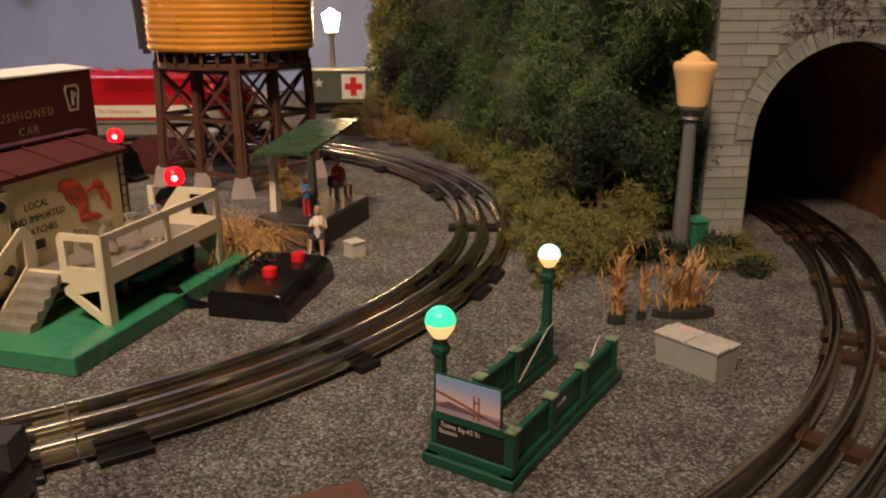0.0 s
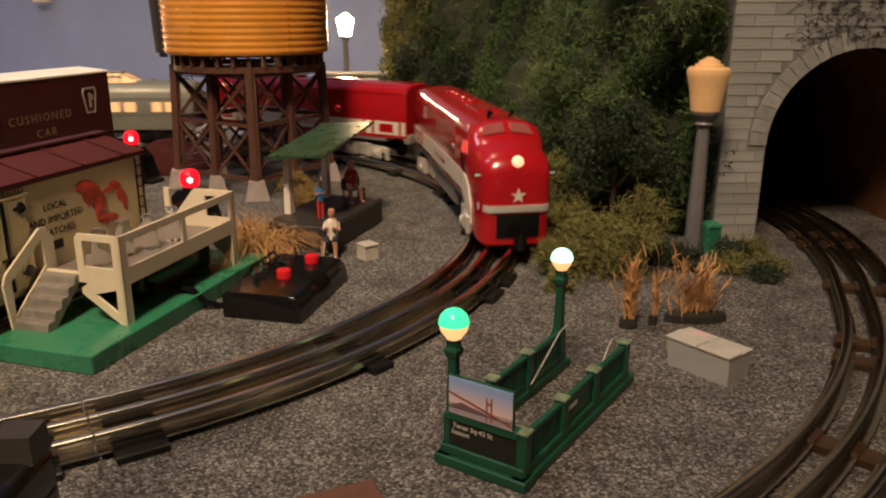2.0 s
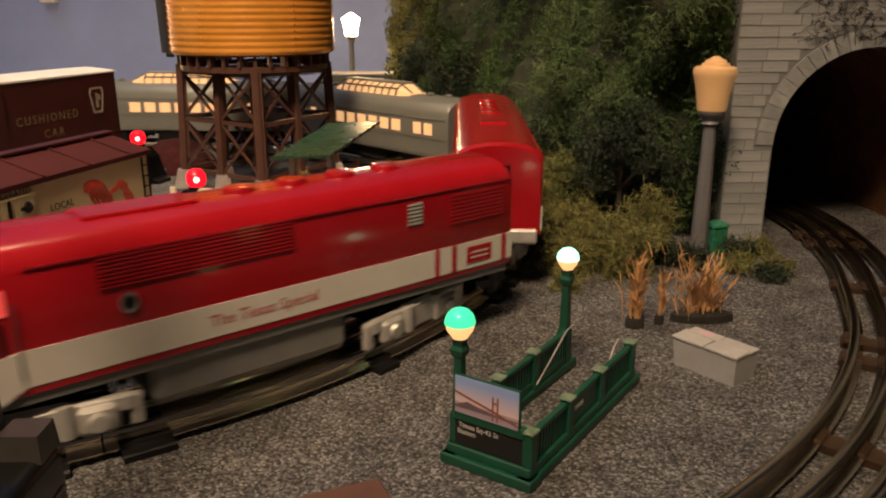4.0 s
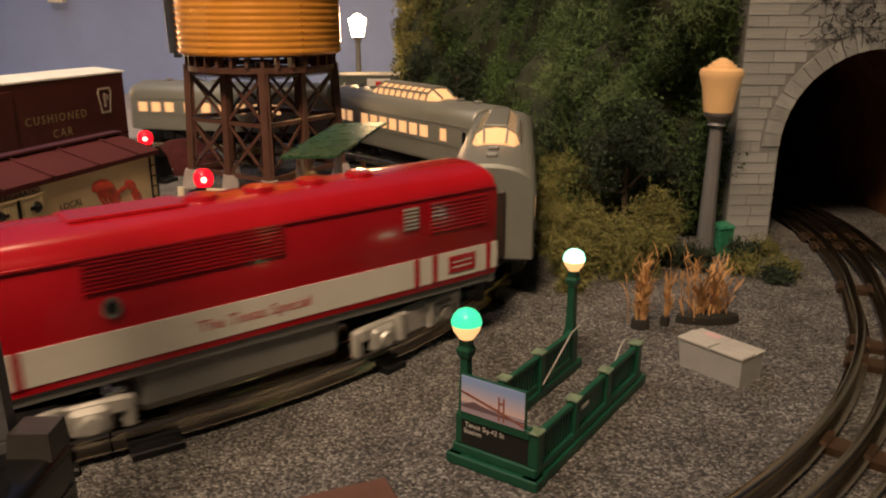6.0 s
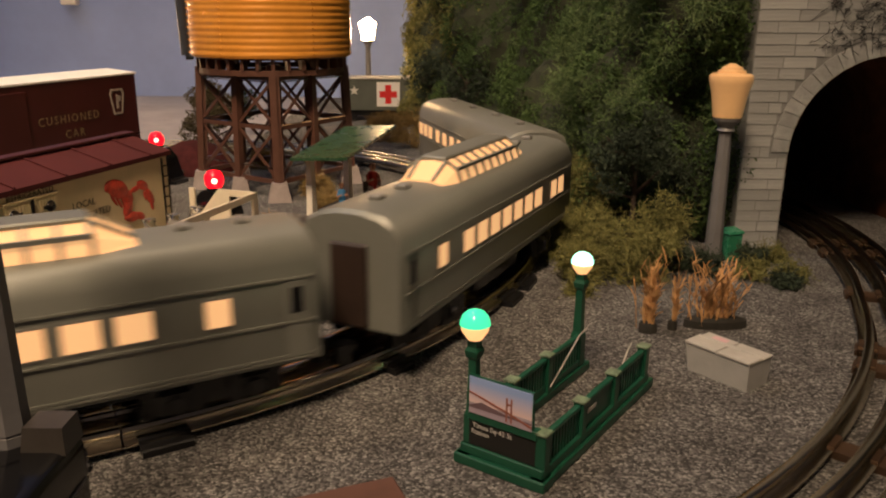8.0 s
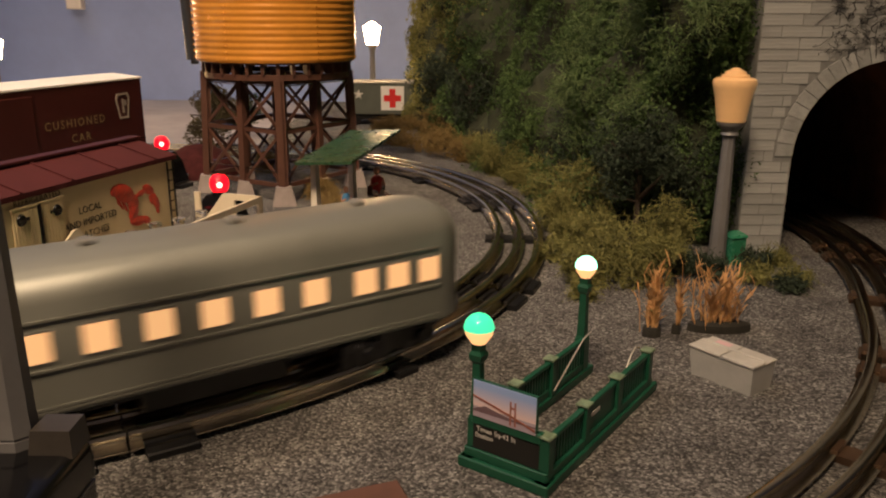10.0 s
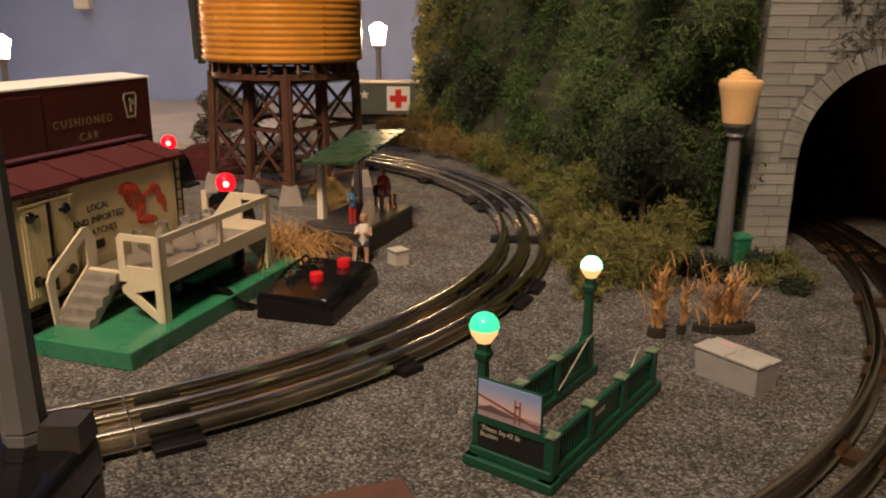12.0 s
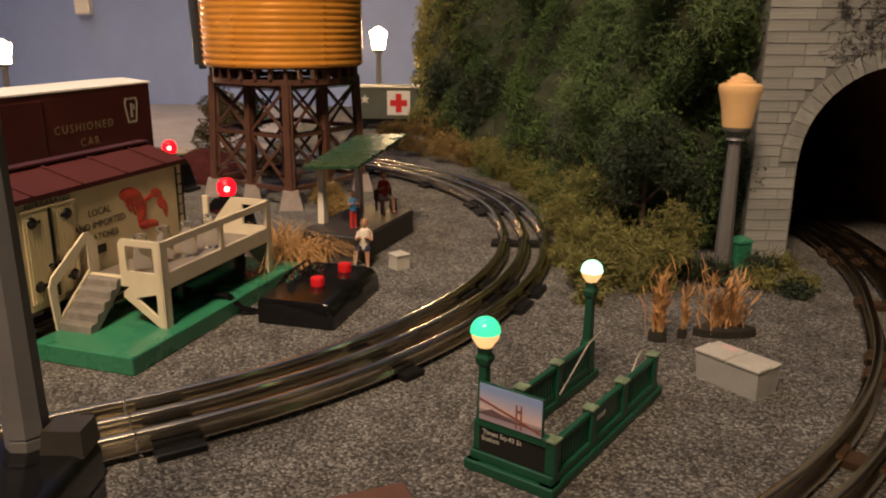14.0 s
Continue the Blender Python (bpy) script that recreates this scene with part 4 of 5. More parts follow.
def motions():
    lengths = [length for _, length, _ in TRAIN]
    offsets = [316.0, 0]
    for k in range(2, len(TRAIN)):
        offsets.append(offsets[-1] - lengths[k - 1] / 2 - (GAP if k == 2 else COUPLED) - lengths[k] / 2)
    times = [i / 10 for i in range(141)]
    for (car, length, trucks), off in zip(TRAIN, offsets):
        rows, turns = [], [[], []]
        for t in times:
            s = booster(t) + off
            a, da = main_line(s + 0.29 * length)
            b, db = main_line(s - 0.29 * length)
            mid, d = (a + b) / 2, (a - b).normalized()
            heading = math.degrees(math.atan2(d.y, d.x))
            rows.append((t, at(mid.x, mid.y, 0, heading)))
            for k, dk in enumerate((da, db)):
                swing = math.degrees(math.atan2(dk.y, dk.x)) - heading
                turns[k].append((t, (swing + 180) % 360 - 180))
        walk(car, rows)
        for k, tr in enumerate(trucks):
            x = tr.location.x * 1000
            walk(tr, [(t, at(x, 0, 0, sw)) for t, sw in turns[k]])


# ---- milk platform and siding cars ----
def frame_plate(name, outline, holes, y0, y1, m, parent, mat=IVORY):
    ob = part(name, plate(outline, y0, y1, holes=holes), mat, parent)
    ob.matrix_local = m
    return ob


def loading_platform():
    p = thing("loading_platform", at(CORNER.x, CORNER.y, 0, SIDE_DEG), "ivory tin milk loading platform on a glossy green base", "loading platform")
    part("base", box(0, 172, 0, 62, 0, 9.9, 0.6), GREEN, p, "glossy green tin base")
    part("deck", box(46, 149, 9, 60, 30.5, 33, 0.4), DECK, p, "brown-grey deck")
    # long side: beam, rail and posts cut from one sheet
    out = [(38, 9.9), (43.5, 9.9), (43.5, 31), (143, 31), (143, 9.9), (148.5, 9.9), (148.5, 57.5), (38, 57.5)]
    h1 = [(43.5, 40), (92, 40), (92, 53.5), (43.5, 53.5)]
    h2 = [(95.5, 40), (143, 40), (143, 53.5), (95.5, 53.5)]
    frame_plate("side_railing", out, [h1, h2], 8, 9.6, Matrix(), p)
    # near end panel with window and triangular brace; its x runs across the platform
    out = [(8, 9.9), (12.5, 9.9), (34, 25), (34, 28), (30, 31), (35, 31.5), (35, 55), (33, 57.5), (8, 57.5)]
    h1 = [(13, 40), (30.5, 40), (30.5, 54), (13, 54)]
    h2 = [(13, 15.5), (26.5, 25.2), (13, 28.5)]
    turn = pose(0, 0, 0, 0, 0, 90)
    frame_plate("end_panel", out, [h1, h2], -1.6, 0, at(38, 0, 0) @ turn, p)
    out = [(8, 9.9), (12, 9.9), (30, 27), (54, 31), (58, 31), (58, 57), (54, 57), (54, 36), (36, 57.5), (8, 57.5)]
    h1 = [(12, 40), (28, 40), (28, 53.5), (12, 53.5)]
    frame_plate("end_panel", out, [h1], 0, 1.6, at(148.5, 0, 0) @ turn, p)
    for x in (50, 143):
        part("rear_post", box(x, x + 5, 57.5, 59.5, 9.9, 31), IVORY, p)
    # stairs: ribbed treads and a cut-out handrail
    steps = 5
    poly = [(18, 9.9)]
    for k in range(steps):
        x0, z1 = 18 + k * 5.6, 9.9 + (k + 1) * 4.6
        poly += [(x0 + 0.6, z1 - 1.2), (x0 + 1.6, z1)]
        poly += [(x0 + 5.6, z1)]
    poly += [(46, 30), (24, 9.9)]
    st = part("stairs", plate(poly, 40.5, 61.5), STAIR, p, "grey moulded stairs")
    out = [(17, 9.9), (20, 9.9), (47, 31), (52, 31), (52, 50), (47, 56.5), (43, 56.5), (17.5, 39), (15, 34)]
    h1 = [(20.5, 16), (44.5, 35.5), (44.5, 51), (20, 34)]
    frame_plate("stair_rail", out, [h1], 61.0, 62.4, Matrix(), p)
    part("landing_edge", box(44, 46.5, 34, 61, 28.5, 34, 0.3), IVORY, p)
    # black mechanism under the deck, wires to the controller
    part("mechanism", box(70, 140, 22, 50, 9.9, 28, 2), BLACK, p, "black solenoid mechanism")
    bm = bmesh.new()
    for k in range(4):
        pts = [Vector((86 + k * 1.2, 16, 14)), Vector((88 + k * 1.4, 4, 12)), Vector((90 + k, -3, 5)), Vector((94 + k * 2, -9, 1)), Vector((104 + k * 4, -16, 1))]
        for a, b in zip(pts, pts[1:]):
            rod(a, b, 0.8, seg=6, bm=bm)
    part("wires", bm, BLACK, p, "bundle of black wires")
    return p


loading_platform()


def bottle(u, y, n=None):
    prof = [(0.1, 0.3), (4.6, 0.3), (4.9, 1.0), (4.9, 13.0), (4.3, 15.2), (3.2, 16.6), (3.0, 18.4), (3.7, 18.8), (3.7, 20.6), (0.1, 20.6)]
    c = CORNER - OUT * y + SIDE * u
    ob = part("milk_can", lathe(prof, 16, cap=False), JAR, smooth=True)
    ob.location = (c.x / 1000, c.y / 1000, 0.0331)
    return tagged(ob, "small clear plastic milk can on the platform deck", "milk can", "milk cans on the platform")


for u, y in ((60, 38), (80, 38), (94, 32), (114, 30)):
    bottle(u, y)


def freight_truck(x, parent, span=17.0):
    bm = bmesh.new()
    for side in (-1, 1):
        box(-span, span, side * 19 - 1.5, side * 19 + 1.5, 16, 21, 0.8, bm)
    t = part("truck", bm, BLACK, parent)
    t.matrix_local = at(x, 0, 0)
    for xx in (-span * 0.75, span * 0.75):
        for side in (-1, 1):
            part("wheel", rod((xx, side * 14, 19.5), (xx, side * 16.6, 19.5), 8.5, seg=18), BLACK, t)


def reefer():
    """Cream refrigerator car; x along the siding, the lettered side faces the platform."""
    c = CORNER - OUT * 95 + SIDE * 17
    car = thing("refrigerator_car", at(c.x, c.y, 0, SIDE_DEG), "cream toy refrigerator car with maroon roof and lobster emblem", "freight car")
    a, b = -123.0, 121.0
    part("body", box(a, b, -29, 29, 21, 80.5, 0.6), CREAM, car)
    part("underframe", box(a + 4, b - 4, -20, 20, 15, 21.5), BLACK, car)
    part("sill", box(a, b, -29.5, 29.5, 20, 22.5, 0.3), BLACK, car)
    rf = loft([[(x, -31, 79.6), (x, -31, 82.4), (x, 0, 91), (x, 31, 82.4), (x, 31, 79.6)] for x in (a - 2, b + 2)])
    part("roof", rf, MAROON_ROOF, car, "maroon pitched roof")
    part("running_board", box(a - 3, b + 3, -4, 4, 91.2, 92.8, 0.3), MAROON, car)
    for k in range(7):
        x = a + 16 + k * 35
        part("roof_rib", loft([[(x + d, -31, 82.6), (x + d, 0, 91.2), (x + d, 0, 92.0), (x + d, -31, 83.4)] for d in (-0.8, 0.8)]), MAROON_ROOF, car)
    y = -29.0
    up = pose(0, 0, 0, 90)

    def on(u, z, d=0.2):
        return at(u - 17, y - d, z) @ up
    letters("REFRIGERATED", 4.6, INK, car, on(26, 76.0), "door_lettering", "black condensed lettering", 0.06, 1.0)
    letters("LOCAL", 5.6, INK, car, on(62, 62.6), "side_lettering", "black lettering", 0.06)
    letters("AND IMPORTED", 5.6, INK, car, on(62, 55.6), "side_lettering", "black lettering", 0.06)
    letters("CATCHES", 5.6, INK, car, on(63, 48.6), "side_lettering", "black lettering", 0.06)
    part("data_plate", box(55 - 17, 64 - 17, y - 0.4, y + 0.2, 40.5, 45.5), INK, car, "small black data panel")
    # plug doors with black hinges and bars
    for x0, x1 in ((8, 24.5), (25.5, 42)):
        d = part("door", box(x0 - 17, x1 - 17, y - 1.0, y + 0.2, 26, 74.5, 0.3), CREAM, car, "ribbed cream door")
        for k in range(7):
            xx = x0 - 17 + 1.5 + k * 2.1
            part("door_board", box(xx, xx + 1.7, y - 1.4, y - 0.9, 27, 73.5), CREAM, d)
        for z in (35, 69):
            xm = (x0 + 5 if x0 < 10 else x1 - 5) - 17
            hg = lathe([(0.1, 0), (3.3, 0), (2.6, 1.2), (0.1, 1.5)], 14, cap=False)
            part("hinge", hg, BLACK, d, "black hinge", smooth=True).matrix_local = at(xm, y - 1.2, z) @ up
            part("hinge_strap", box(min(xm, xm + (5 if x0 < 10 else -5)), max(xm, xm + (5 if x0 < 10 else -5)), y - 2, y - 1.2, z - 0.9, z + 0.9), BLACK, d)
    part("door_rail", box(7 - 17, 43 - 17, y - 1.6, y, 74.5, 76, 0.2), CREAM, car)
    part("lock_bar", box(24.6 - 17, 25.6 - 17, y - 2.2, y - 0.8, 27, 75), BLACK, car)
    part("lock_handle", box(20 - 17, 30 - 17, y - 2.4, y - 1.4, 44, 45.4, 0.3), BLACK, car)
    # lobster emblem, slightly raised
    bm = lathe([(0.1, 0), (1.0, 0), (0.85, 0.8), (0.1, 1.3)], 20, cap=False)
    bmesh.ops.scale(bm, vec=(9.5, 5.6, 1), verts=bm.verts)
    lob = part("lobster_emblem", bm, LOBSTER, car, "red lobster emblem", smooth=True)
    lob.matrix_local = on(90, 67, 0.1) @ pose(0, 0, 0, 0, 0, -25)
    pieces = [(83, 70, 4.2, 3.2, 20), (97, 61, 6.4, 4.4, -40), (97, 54, 5.8, 4.2, 62), (100, 48, 7.2, 3.2, -8), (105, 64, 5.4, 1.7, 12), (112, 65, 5.6, 3.0, -25),
              (117.5, 57, 6.8, 2.9, -60), (119, 51, 3.2, 1.3, -75), (113.5, 58, 3.4, 1.2, -70), (90, 59, 4.6, 0.9, -60), (94, 57, 4.4, 0.9, -70), (86, 61, 4.4, 0.9, -55), (107, 47, 5.0, 2.4, -20), (88, 64, 3, 1, -40)]
    for u, z, rx, rz, ang in pieces:
        bm = lathe([(0.1, 0), (1.0, 0), (0.85, 0.6), (0.1, 0.9)], 14, cap=False)
        bmesh.ops.scale(bm, vec=(rx, rz, 1), verts=bm.verts)
        q = part("lobster_limb", bm, LOBSTER, lob, smooth=True)
        q.matrix_local = pose(0, 0, 0, 0, 0, 25) @ at(u - 90, z - 67, 0) @ pose(0, 0, 0, 0, 0, ang)
    # ladder at the far end
    lad = part("ladder", box(129.5 - 17, 130.3 - 17, y - 2.4, y - 1.4, 24, 79), BLACK, car)
    part("stile", box(135.2 - 17, 136 - 17, y - 2.4, y - 1.4, 24, 79), BLACK, lad)
    for k in range(8):
        part("rung", box(129.5 - 17, 136 - 17, y - 2.2, y - 1.5, 27 + k * 6.6, 27.8 + k * 6.6), BLACK, lad)
    for x in (-84, 84):
        freight_truck(x, car)
    return car


def boxcar():
    c = CORNER - OUT * 262 + SIDE * 174
    car = thing("boxcar", at(c.x, c.y, 0, SIDE_DEG), "dark maroon toy boxcar with pale lettering and glare-white roof", "freight car")
    a, b = -150.0, 150.0
    part("body", box(a, b, -30, 30, 22, 114, 1.2), MAROON, car)
    # the roof's white is glare laid into the colour
    part("roof", loft([[(x, -30.6, 113), (x, -30.6, 114.4), (x, 0, 117), (x, 30.6, 114.4), (x, 30.6, 113)] for x in (a - 1, b + 1)]), ROOF_GLARE, car, "roof coloured white for the lamp glare on it")
    part("underframe", box(a + 4, b - 4, -20, 20, 15, 23), BLACK, car)
    up = pose(0, 0, 0, 90)

    def on(u, z, d=0.25):
        return at(u - 174, -30 - d, z) @ up
    letters("CUSHIONED", 9.5, GOLD, car, on(239, 80), "side_lettering", "worn yellow lettering", 0.06, 1.35)
    letters("CAR", 9.5, GOLD, car, on(243, 67.5), "side_lettering", "worn yellow lettering", 0.06, 1.35)
    letters("LATED", 8.0, GOLD, car, on(157, 88.5), "side_lettering", "worn yellow lettering", 0.06, 1.1)
    k = [(-7, 11), (7, 11), (9, 7), (5.5, -11), (-5.5, -11), (-9, 7)]
    k2 = [(x * 0.80, z * 0.84) for x, z in k]
    part("keystone_emblem", plate(k, -30.5, -29.8, holes=[k2]), DULL, car, "pale keystone outline emblem").matrix_local = at(297 - 174, 0, 91)
    part("emblem_bar", box(-1.2, 1.2, -30.5, -29.8, -6, 6), DULL, car).matrix_local = at(297 - 174, 0, 91)
    part("emblem_bar", box(-1.2, 4.2, -30.5, -29.8, 0, 4.6), DULL, car).matrix_local = at(297 - 174, 0, 91)
    part("door", box(-42, 22, -31, -29, 26, 108, 0.4), MAROON, car)
    for x in (a + 6, b - 6):
        part("grab_iron", box(x - 3, x + 3, -32, -31, 60, 60.8), BLACK, car)
    for x in (-110, 110):
        freight_truck(x, car)
    return car


reefer()
boxcar()


def bumper(u, off, label):
    c = CORNER - OUT * off + SIDE * u
    b = thing("track_bumper", at(c.x, c.y, 0, SIDE_DEG), label, "track bumper", "lit siding bumpers")
    bm = loft([[(-14, -19, 4), (14, -19, 4), (14, 19, 4), (-14, 19, 4)], [(-8, -16, 26), (9, -16, 26), (9, 16, 26), (-8, 16, 26)], [(-5, -9, 35), (7, -9, 35), (7, 9, 35), (-5, 9, 35)]])
    part("body", bm, BLACK, b)
    part("plunger", rod((-22, 0, 26), (-10, 0, 26), 3.5, seg=12), BLACK, b)
    part("lamp_socket", lathe([(6, 34), (6, 37.5), (5, 38)], 18), BLACK, b)
    part("lens", lathe([(5.0, 37), (6.8, 40), (7.4, 43.5), (6.8, 47), (4.6, 50), (0.1, 51.2)], 24, cap=False), RED_LAMP, b, "glowing red lens", smooth=True)
    # glowing disc on the lens, turned to the camera: a painted hot spot
    part("lens_core", lathe([(0.1, 0), (2.2, 0), (1.8, 0.6), (0.1, 0.9)], 16, cap=False), HOT_SPOT, b, "bright hot spot painted on the lens as a glowing disc", smooth=True).matrix_local = at(-5.7, -3.9, 43.6, -56) @ pose(0, 0, 0, 90)


bumper(231, 95, "black track bumper with glowing red lamp at a siding end")
bumper(384, 262, "black track bumper with glowing red lamp at a siding end")


# ---- controller, shelter and figures ----
def controller():
    c = thing("button_controller", at(-106.4, 432, 0, -15), "glossy black two-button accessory controller with red buttons", "controller")
    L, W = 76.0, 47.0
    sec = [(0, 0), (0, 13.2), (1.6, 15.4), (W - 8, 15.4), (W - 4.5, 14.6), (W - 2, 12.4), (W - 0.8, 9), (W, 2.6), (W, 0)]
    rings = []
    for y, k in ((0, 0.90), (1.2, 1.0), (L - 1.2, 1.0), (L, 0.9)):
        rings.append([(x if 0 < x < W else x, y + x * 0.0, z * k) for x, z in sec])
    part("housing", loft(rings), BLACK, c, smooth=True)
    for k in range(7):
        y = 30 + k * 2.6
        part("rib", loft([[(W - 9, y + d, 15.9), (W - 4.2, y + d, 15.1), (W - 1.4, y + d, 12.7), (W + 0.2, y + d, 8), (W - 1.5, y + d, 7.5), (W - 9, y + d, 14.6)] for d in (0, 1.2)]), BLACK, c)
    for x, y in ((24, 31), (29, 62)):
        part("button", lathe([(0.1, 15), (4.2, 15), (4.4, 19.4), (3.9, 20.4), (0.1, 20.8)], 20, cap=False, x=x, y=y), RED_BUTTON, c, "round red push button", smooth=True)
    for x, y in ((9, 26), (9, 36), (14, 52), (18, 48)):
        t = part("terminal", rod((x, y, 15), (x, y, 22), 1.2, seg=8), CHROME, c, "threaded metal terminal")
        part("nut", rod((x, y, 16), (x, y, 19.5), 2.8, seg=6), CHROME, t)
    for k in range(3):
        pts = [Vector((9 + k * 3, 36 + k * 7, 19)), Vector((4, 44 + k * 8, 21)), Vector((-6, 50 + k * 6, 14)), Vector((-14, 48 + k * 5, 3))]
        part("wire", loft([[(p.x + u, p.y + u, p.z + w) for u, w in ((0.6, 0), (0, 0.9), (-0.6, 0), (0, -0.9))] for p in pts]), BLACK, c)


controller()


def shelter():
    s = thing("platform_shelter", at(-57.5, 552, 0, 69.5), "toy station platform with green slanted roof on white posts", "shelter")
    part("platform", box(0, 94, 0, 52, 0, 18.6, 0.8), DARK_BLOCK, s, "dark grey platform block")
    part("platform_top", box(0.8, 93.2, 0.8, 51.2, 18.7, 19.4), DARK_BLOCK, s, "brown-grey platform surface")
    inv = at(-57.5, 552, 0, 69.5).inverted()
    q = [Vector(v) / 1000 for v in ((-104, 578, 63.5), (-60, 554, 68.5), (-30, 650, 78.5), (-74, 676, 73.5))]
    q = [(inv @ v) * 1000 for v in q]
    part("roof", loft([[tuple(v) for v in q], [(v.x, v.y, v.z + 2.0) for v in q]]), ROOF_GREEN, s, "green slanted roof")
    for px_, py_ in ((-92, 594), (-70, 648)):
        a = (inv @ Vector((px_ / 1000, py_ / 1000, 0))) * 1000
        t, b = 66.0 if px_ < -80 else 70.0, 19.0
        part("post", loft([[(a.x - 3.6, a.y - 2.6, b), (a.x + 3.6, a.y - 2.6, b), (a.x + 3.6, a.y + 2.6, b), (a.x - 3.6, a.y + 2.6, b)],
                           [(a.x - 2.6, a.y - 2.0, t), (a.x + 2.6, a.y - 2.0, t), (a.x + 2.6, a.y + 2.0, t), (a.x - 2.6, a.y + 2.0, t)]]), WHITE, s)


shelter()


def figurine(x, y, z, turn, top, legs, label, seated=False, s=1.0):
    """A painted miniature as one plain mesh."""
    bm = bmesh.new()
    marks = []

    def mark(i):
        marks.extend([i] * (len(bm.faces) - len(marks)))
    hip = 9.5 if seated else 15.5
    for side in (-1, 1):
        if seated:
            rod((1.8 * side, 0, hip + 1), (3.4 * side, -6, hip), 2.0, 1.6, 8, bm)
        else:
            rod((1.5 * side, 0, hip), (1.8 * side, 0, 0.5), 1.9, 1.2, 8, bm)
        foot = 3.9 if seated else 1.8
        box(foot * side - 1.1, foot * side + 1.1, (-9.5 if seated else -2.4), (-6 if seated else 1.2), 0, 1.2, 0.3, bm)
    mark(1)
    lathe([(0.2, hip - 0.5), (3.0, hip), (3.2, hip + 5), (3.7, hip + 9.2), (2.6, hip + 11.4), (1.0, hip + 12)], 12, bm=bm)
    for side in (-1, 1):
        rod((3.4 * side, 0, hip + 10), (4.4 * side, -1.2, hip + 5.5), 1.2, 1.0, 7, bm)
    mark(0)
    for side in (-1, 1):
        if seated:
            rod((3.4 * side, -6, hip), (3.9 * side, -7, 0.6), 1.4, 0.9, 8, bm)
        rod((4.4 * side, -1.2, hip + 5.5), (1.6 * side, -4.2, hip + 7.5), 0.9, 0.8, 7, bm)
    lathe([(0.2, hip + 11.6), (1.0, hip + 11.8), (1.0, hip + 12.6), (2.0, hip + 13.6), (2.2, hip + 15.2), (1.8, hip + 17), (0.2, hip + 17.8)], 12, bm=bm)
    mark(2)
    bmesh.ops.scale(bm, vec=(s, s, s), verts=bm.verts)
    for f, i in zip(bm.faces, marks):
        f.material_index = i
    ob = part("figurine", bm, top, smooth=True)
    ob.data.materials.append(legs)
    ob.data.materials.append(SKIN)
    ob.matrix_world = at(x, y, z, turn)
    return tagged(ob, label, "figurine", "painted miniatures on the platform")


figurine(-56, 549, 0.0, -12, FIG_WHITE, NAVY, "painted miniature seated on the platform edge, white top", seated=True, s=1.25)
figurine(-67, 578, 19.4, 25, BLUE, FIG_RED, "painted miniature with blue top and red trousers", s=0.86)
figurine(-48.5, 634, 19.4, 30, FIG_RED, FIG_WHITE, "painted miniature with red top and white trousers, seated on the bench", seated=True, s=1.22)


def bench():
    b = thing("bench", at(-47, 639, 19.4, 40), "small brown platform bench under a seated miniature", "bench")
    part("seat", box(-9, 9, -5, 4, 8, 9.4, 0.3), DECK, b)
    part("backrest", box(-9, 9, 4, 5.2, 9, 17, 0.3), DECK, b)
    for x in (-8, 6.6):
        for y in (-4.6, 2.8):
            part("leg", box(x, x + 1.4, y, y + 1.4, 0, 8), DECK, b)


bench()


def crate():
    c = thing("crate", at(-31, 541, 0, 38), "small pale grey square block beside the platform", "block")
    part("body", loft([[(-5.5, -5.5, 0), (5.5, -5.5, 0), (5.5, 5.5, 0), (-5.5, 5.5, 0)], [(-5.2, -5.2, 9.6), (5.2, -5.2, 9.6), (5.2, 5.2, 9.6), (-5.2, 5.2, 9.6)]]), LIGHT_GREY, c)
    part("lid", box(-5.9, 5.9, -5.9, 5.9, 9.6, 11, 0.4), LIGHT_GREY, c)


crate()


# ---- subway entrance ----
def poster(parent, m):
    """A flat picture of a red suspension bridge at dusk, in coloured panels."""
    w, h = 27.0, 15.0
    b = part("poster_board", box(-w / 2 - 0.4, w / 2 + 0.4, -0.6, 0.6, -0.4, h + 0.4), DARK_GREEN, parent, "poster of a red bridge at dusk")
    b.matrix_local = m
    p = part("poster_sky", box(-w / 2, w / 2, -0.9, -0.6, 4.4, h), poster_material(), b)
    part("poster_water", box(-w / 2, w / 2, -0.9, -0.6, 0, 4.4), POSTER_SEA, b)
    for x in (2.6, 4.6):
        part("poster_tower", box(x, x + 0.7, -1.1, -0.85, 0.8, 10.5), POSTER_RUST, b)
    part("poster_tower_tie", box(2.6, 5.3, -1.1, -0.85, 7.6, 8.4), POSTER_RUST, b)
    bm = beam((-13.4, -1.0, 8.6), (3.9, -1.0, 4.4), 0.2, 0.8)
    beam((3.9, -1.0, 4.4), (13.4, -1.0, 1.6), 0.2, 0.8, bm)
    part("poster_deck", bm, POSTER_RUST, b)
    part("poster_hill", plate([(-13.5, 3.0), (-8, 5.4), (-4, 4.6), (3, 3.4), (13.5, 3.2), (13.5, 2.6), (-13.5, 2.2)], -1.0, -0.86), POSTER_HILL, b)


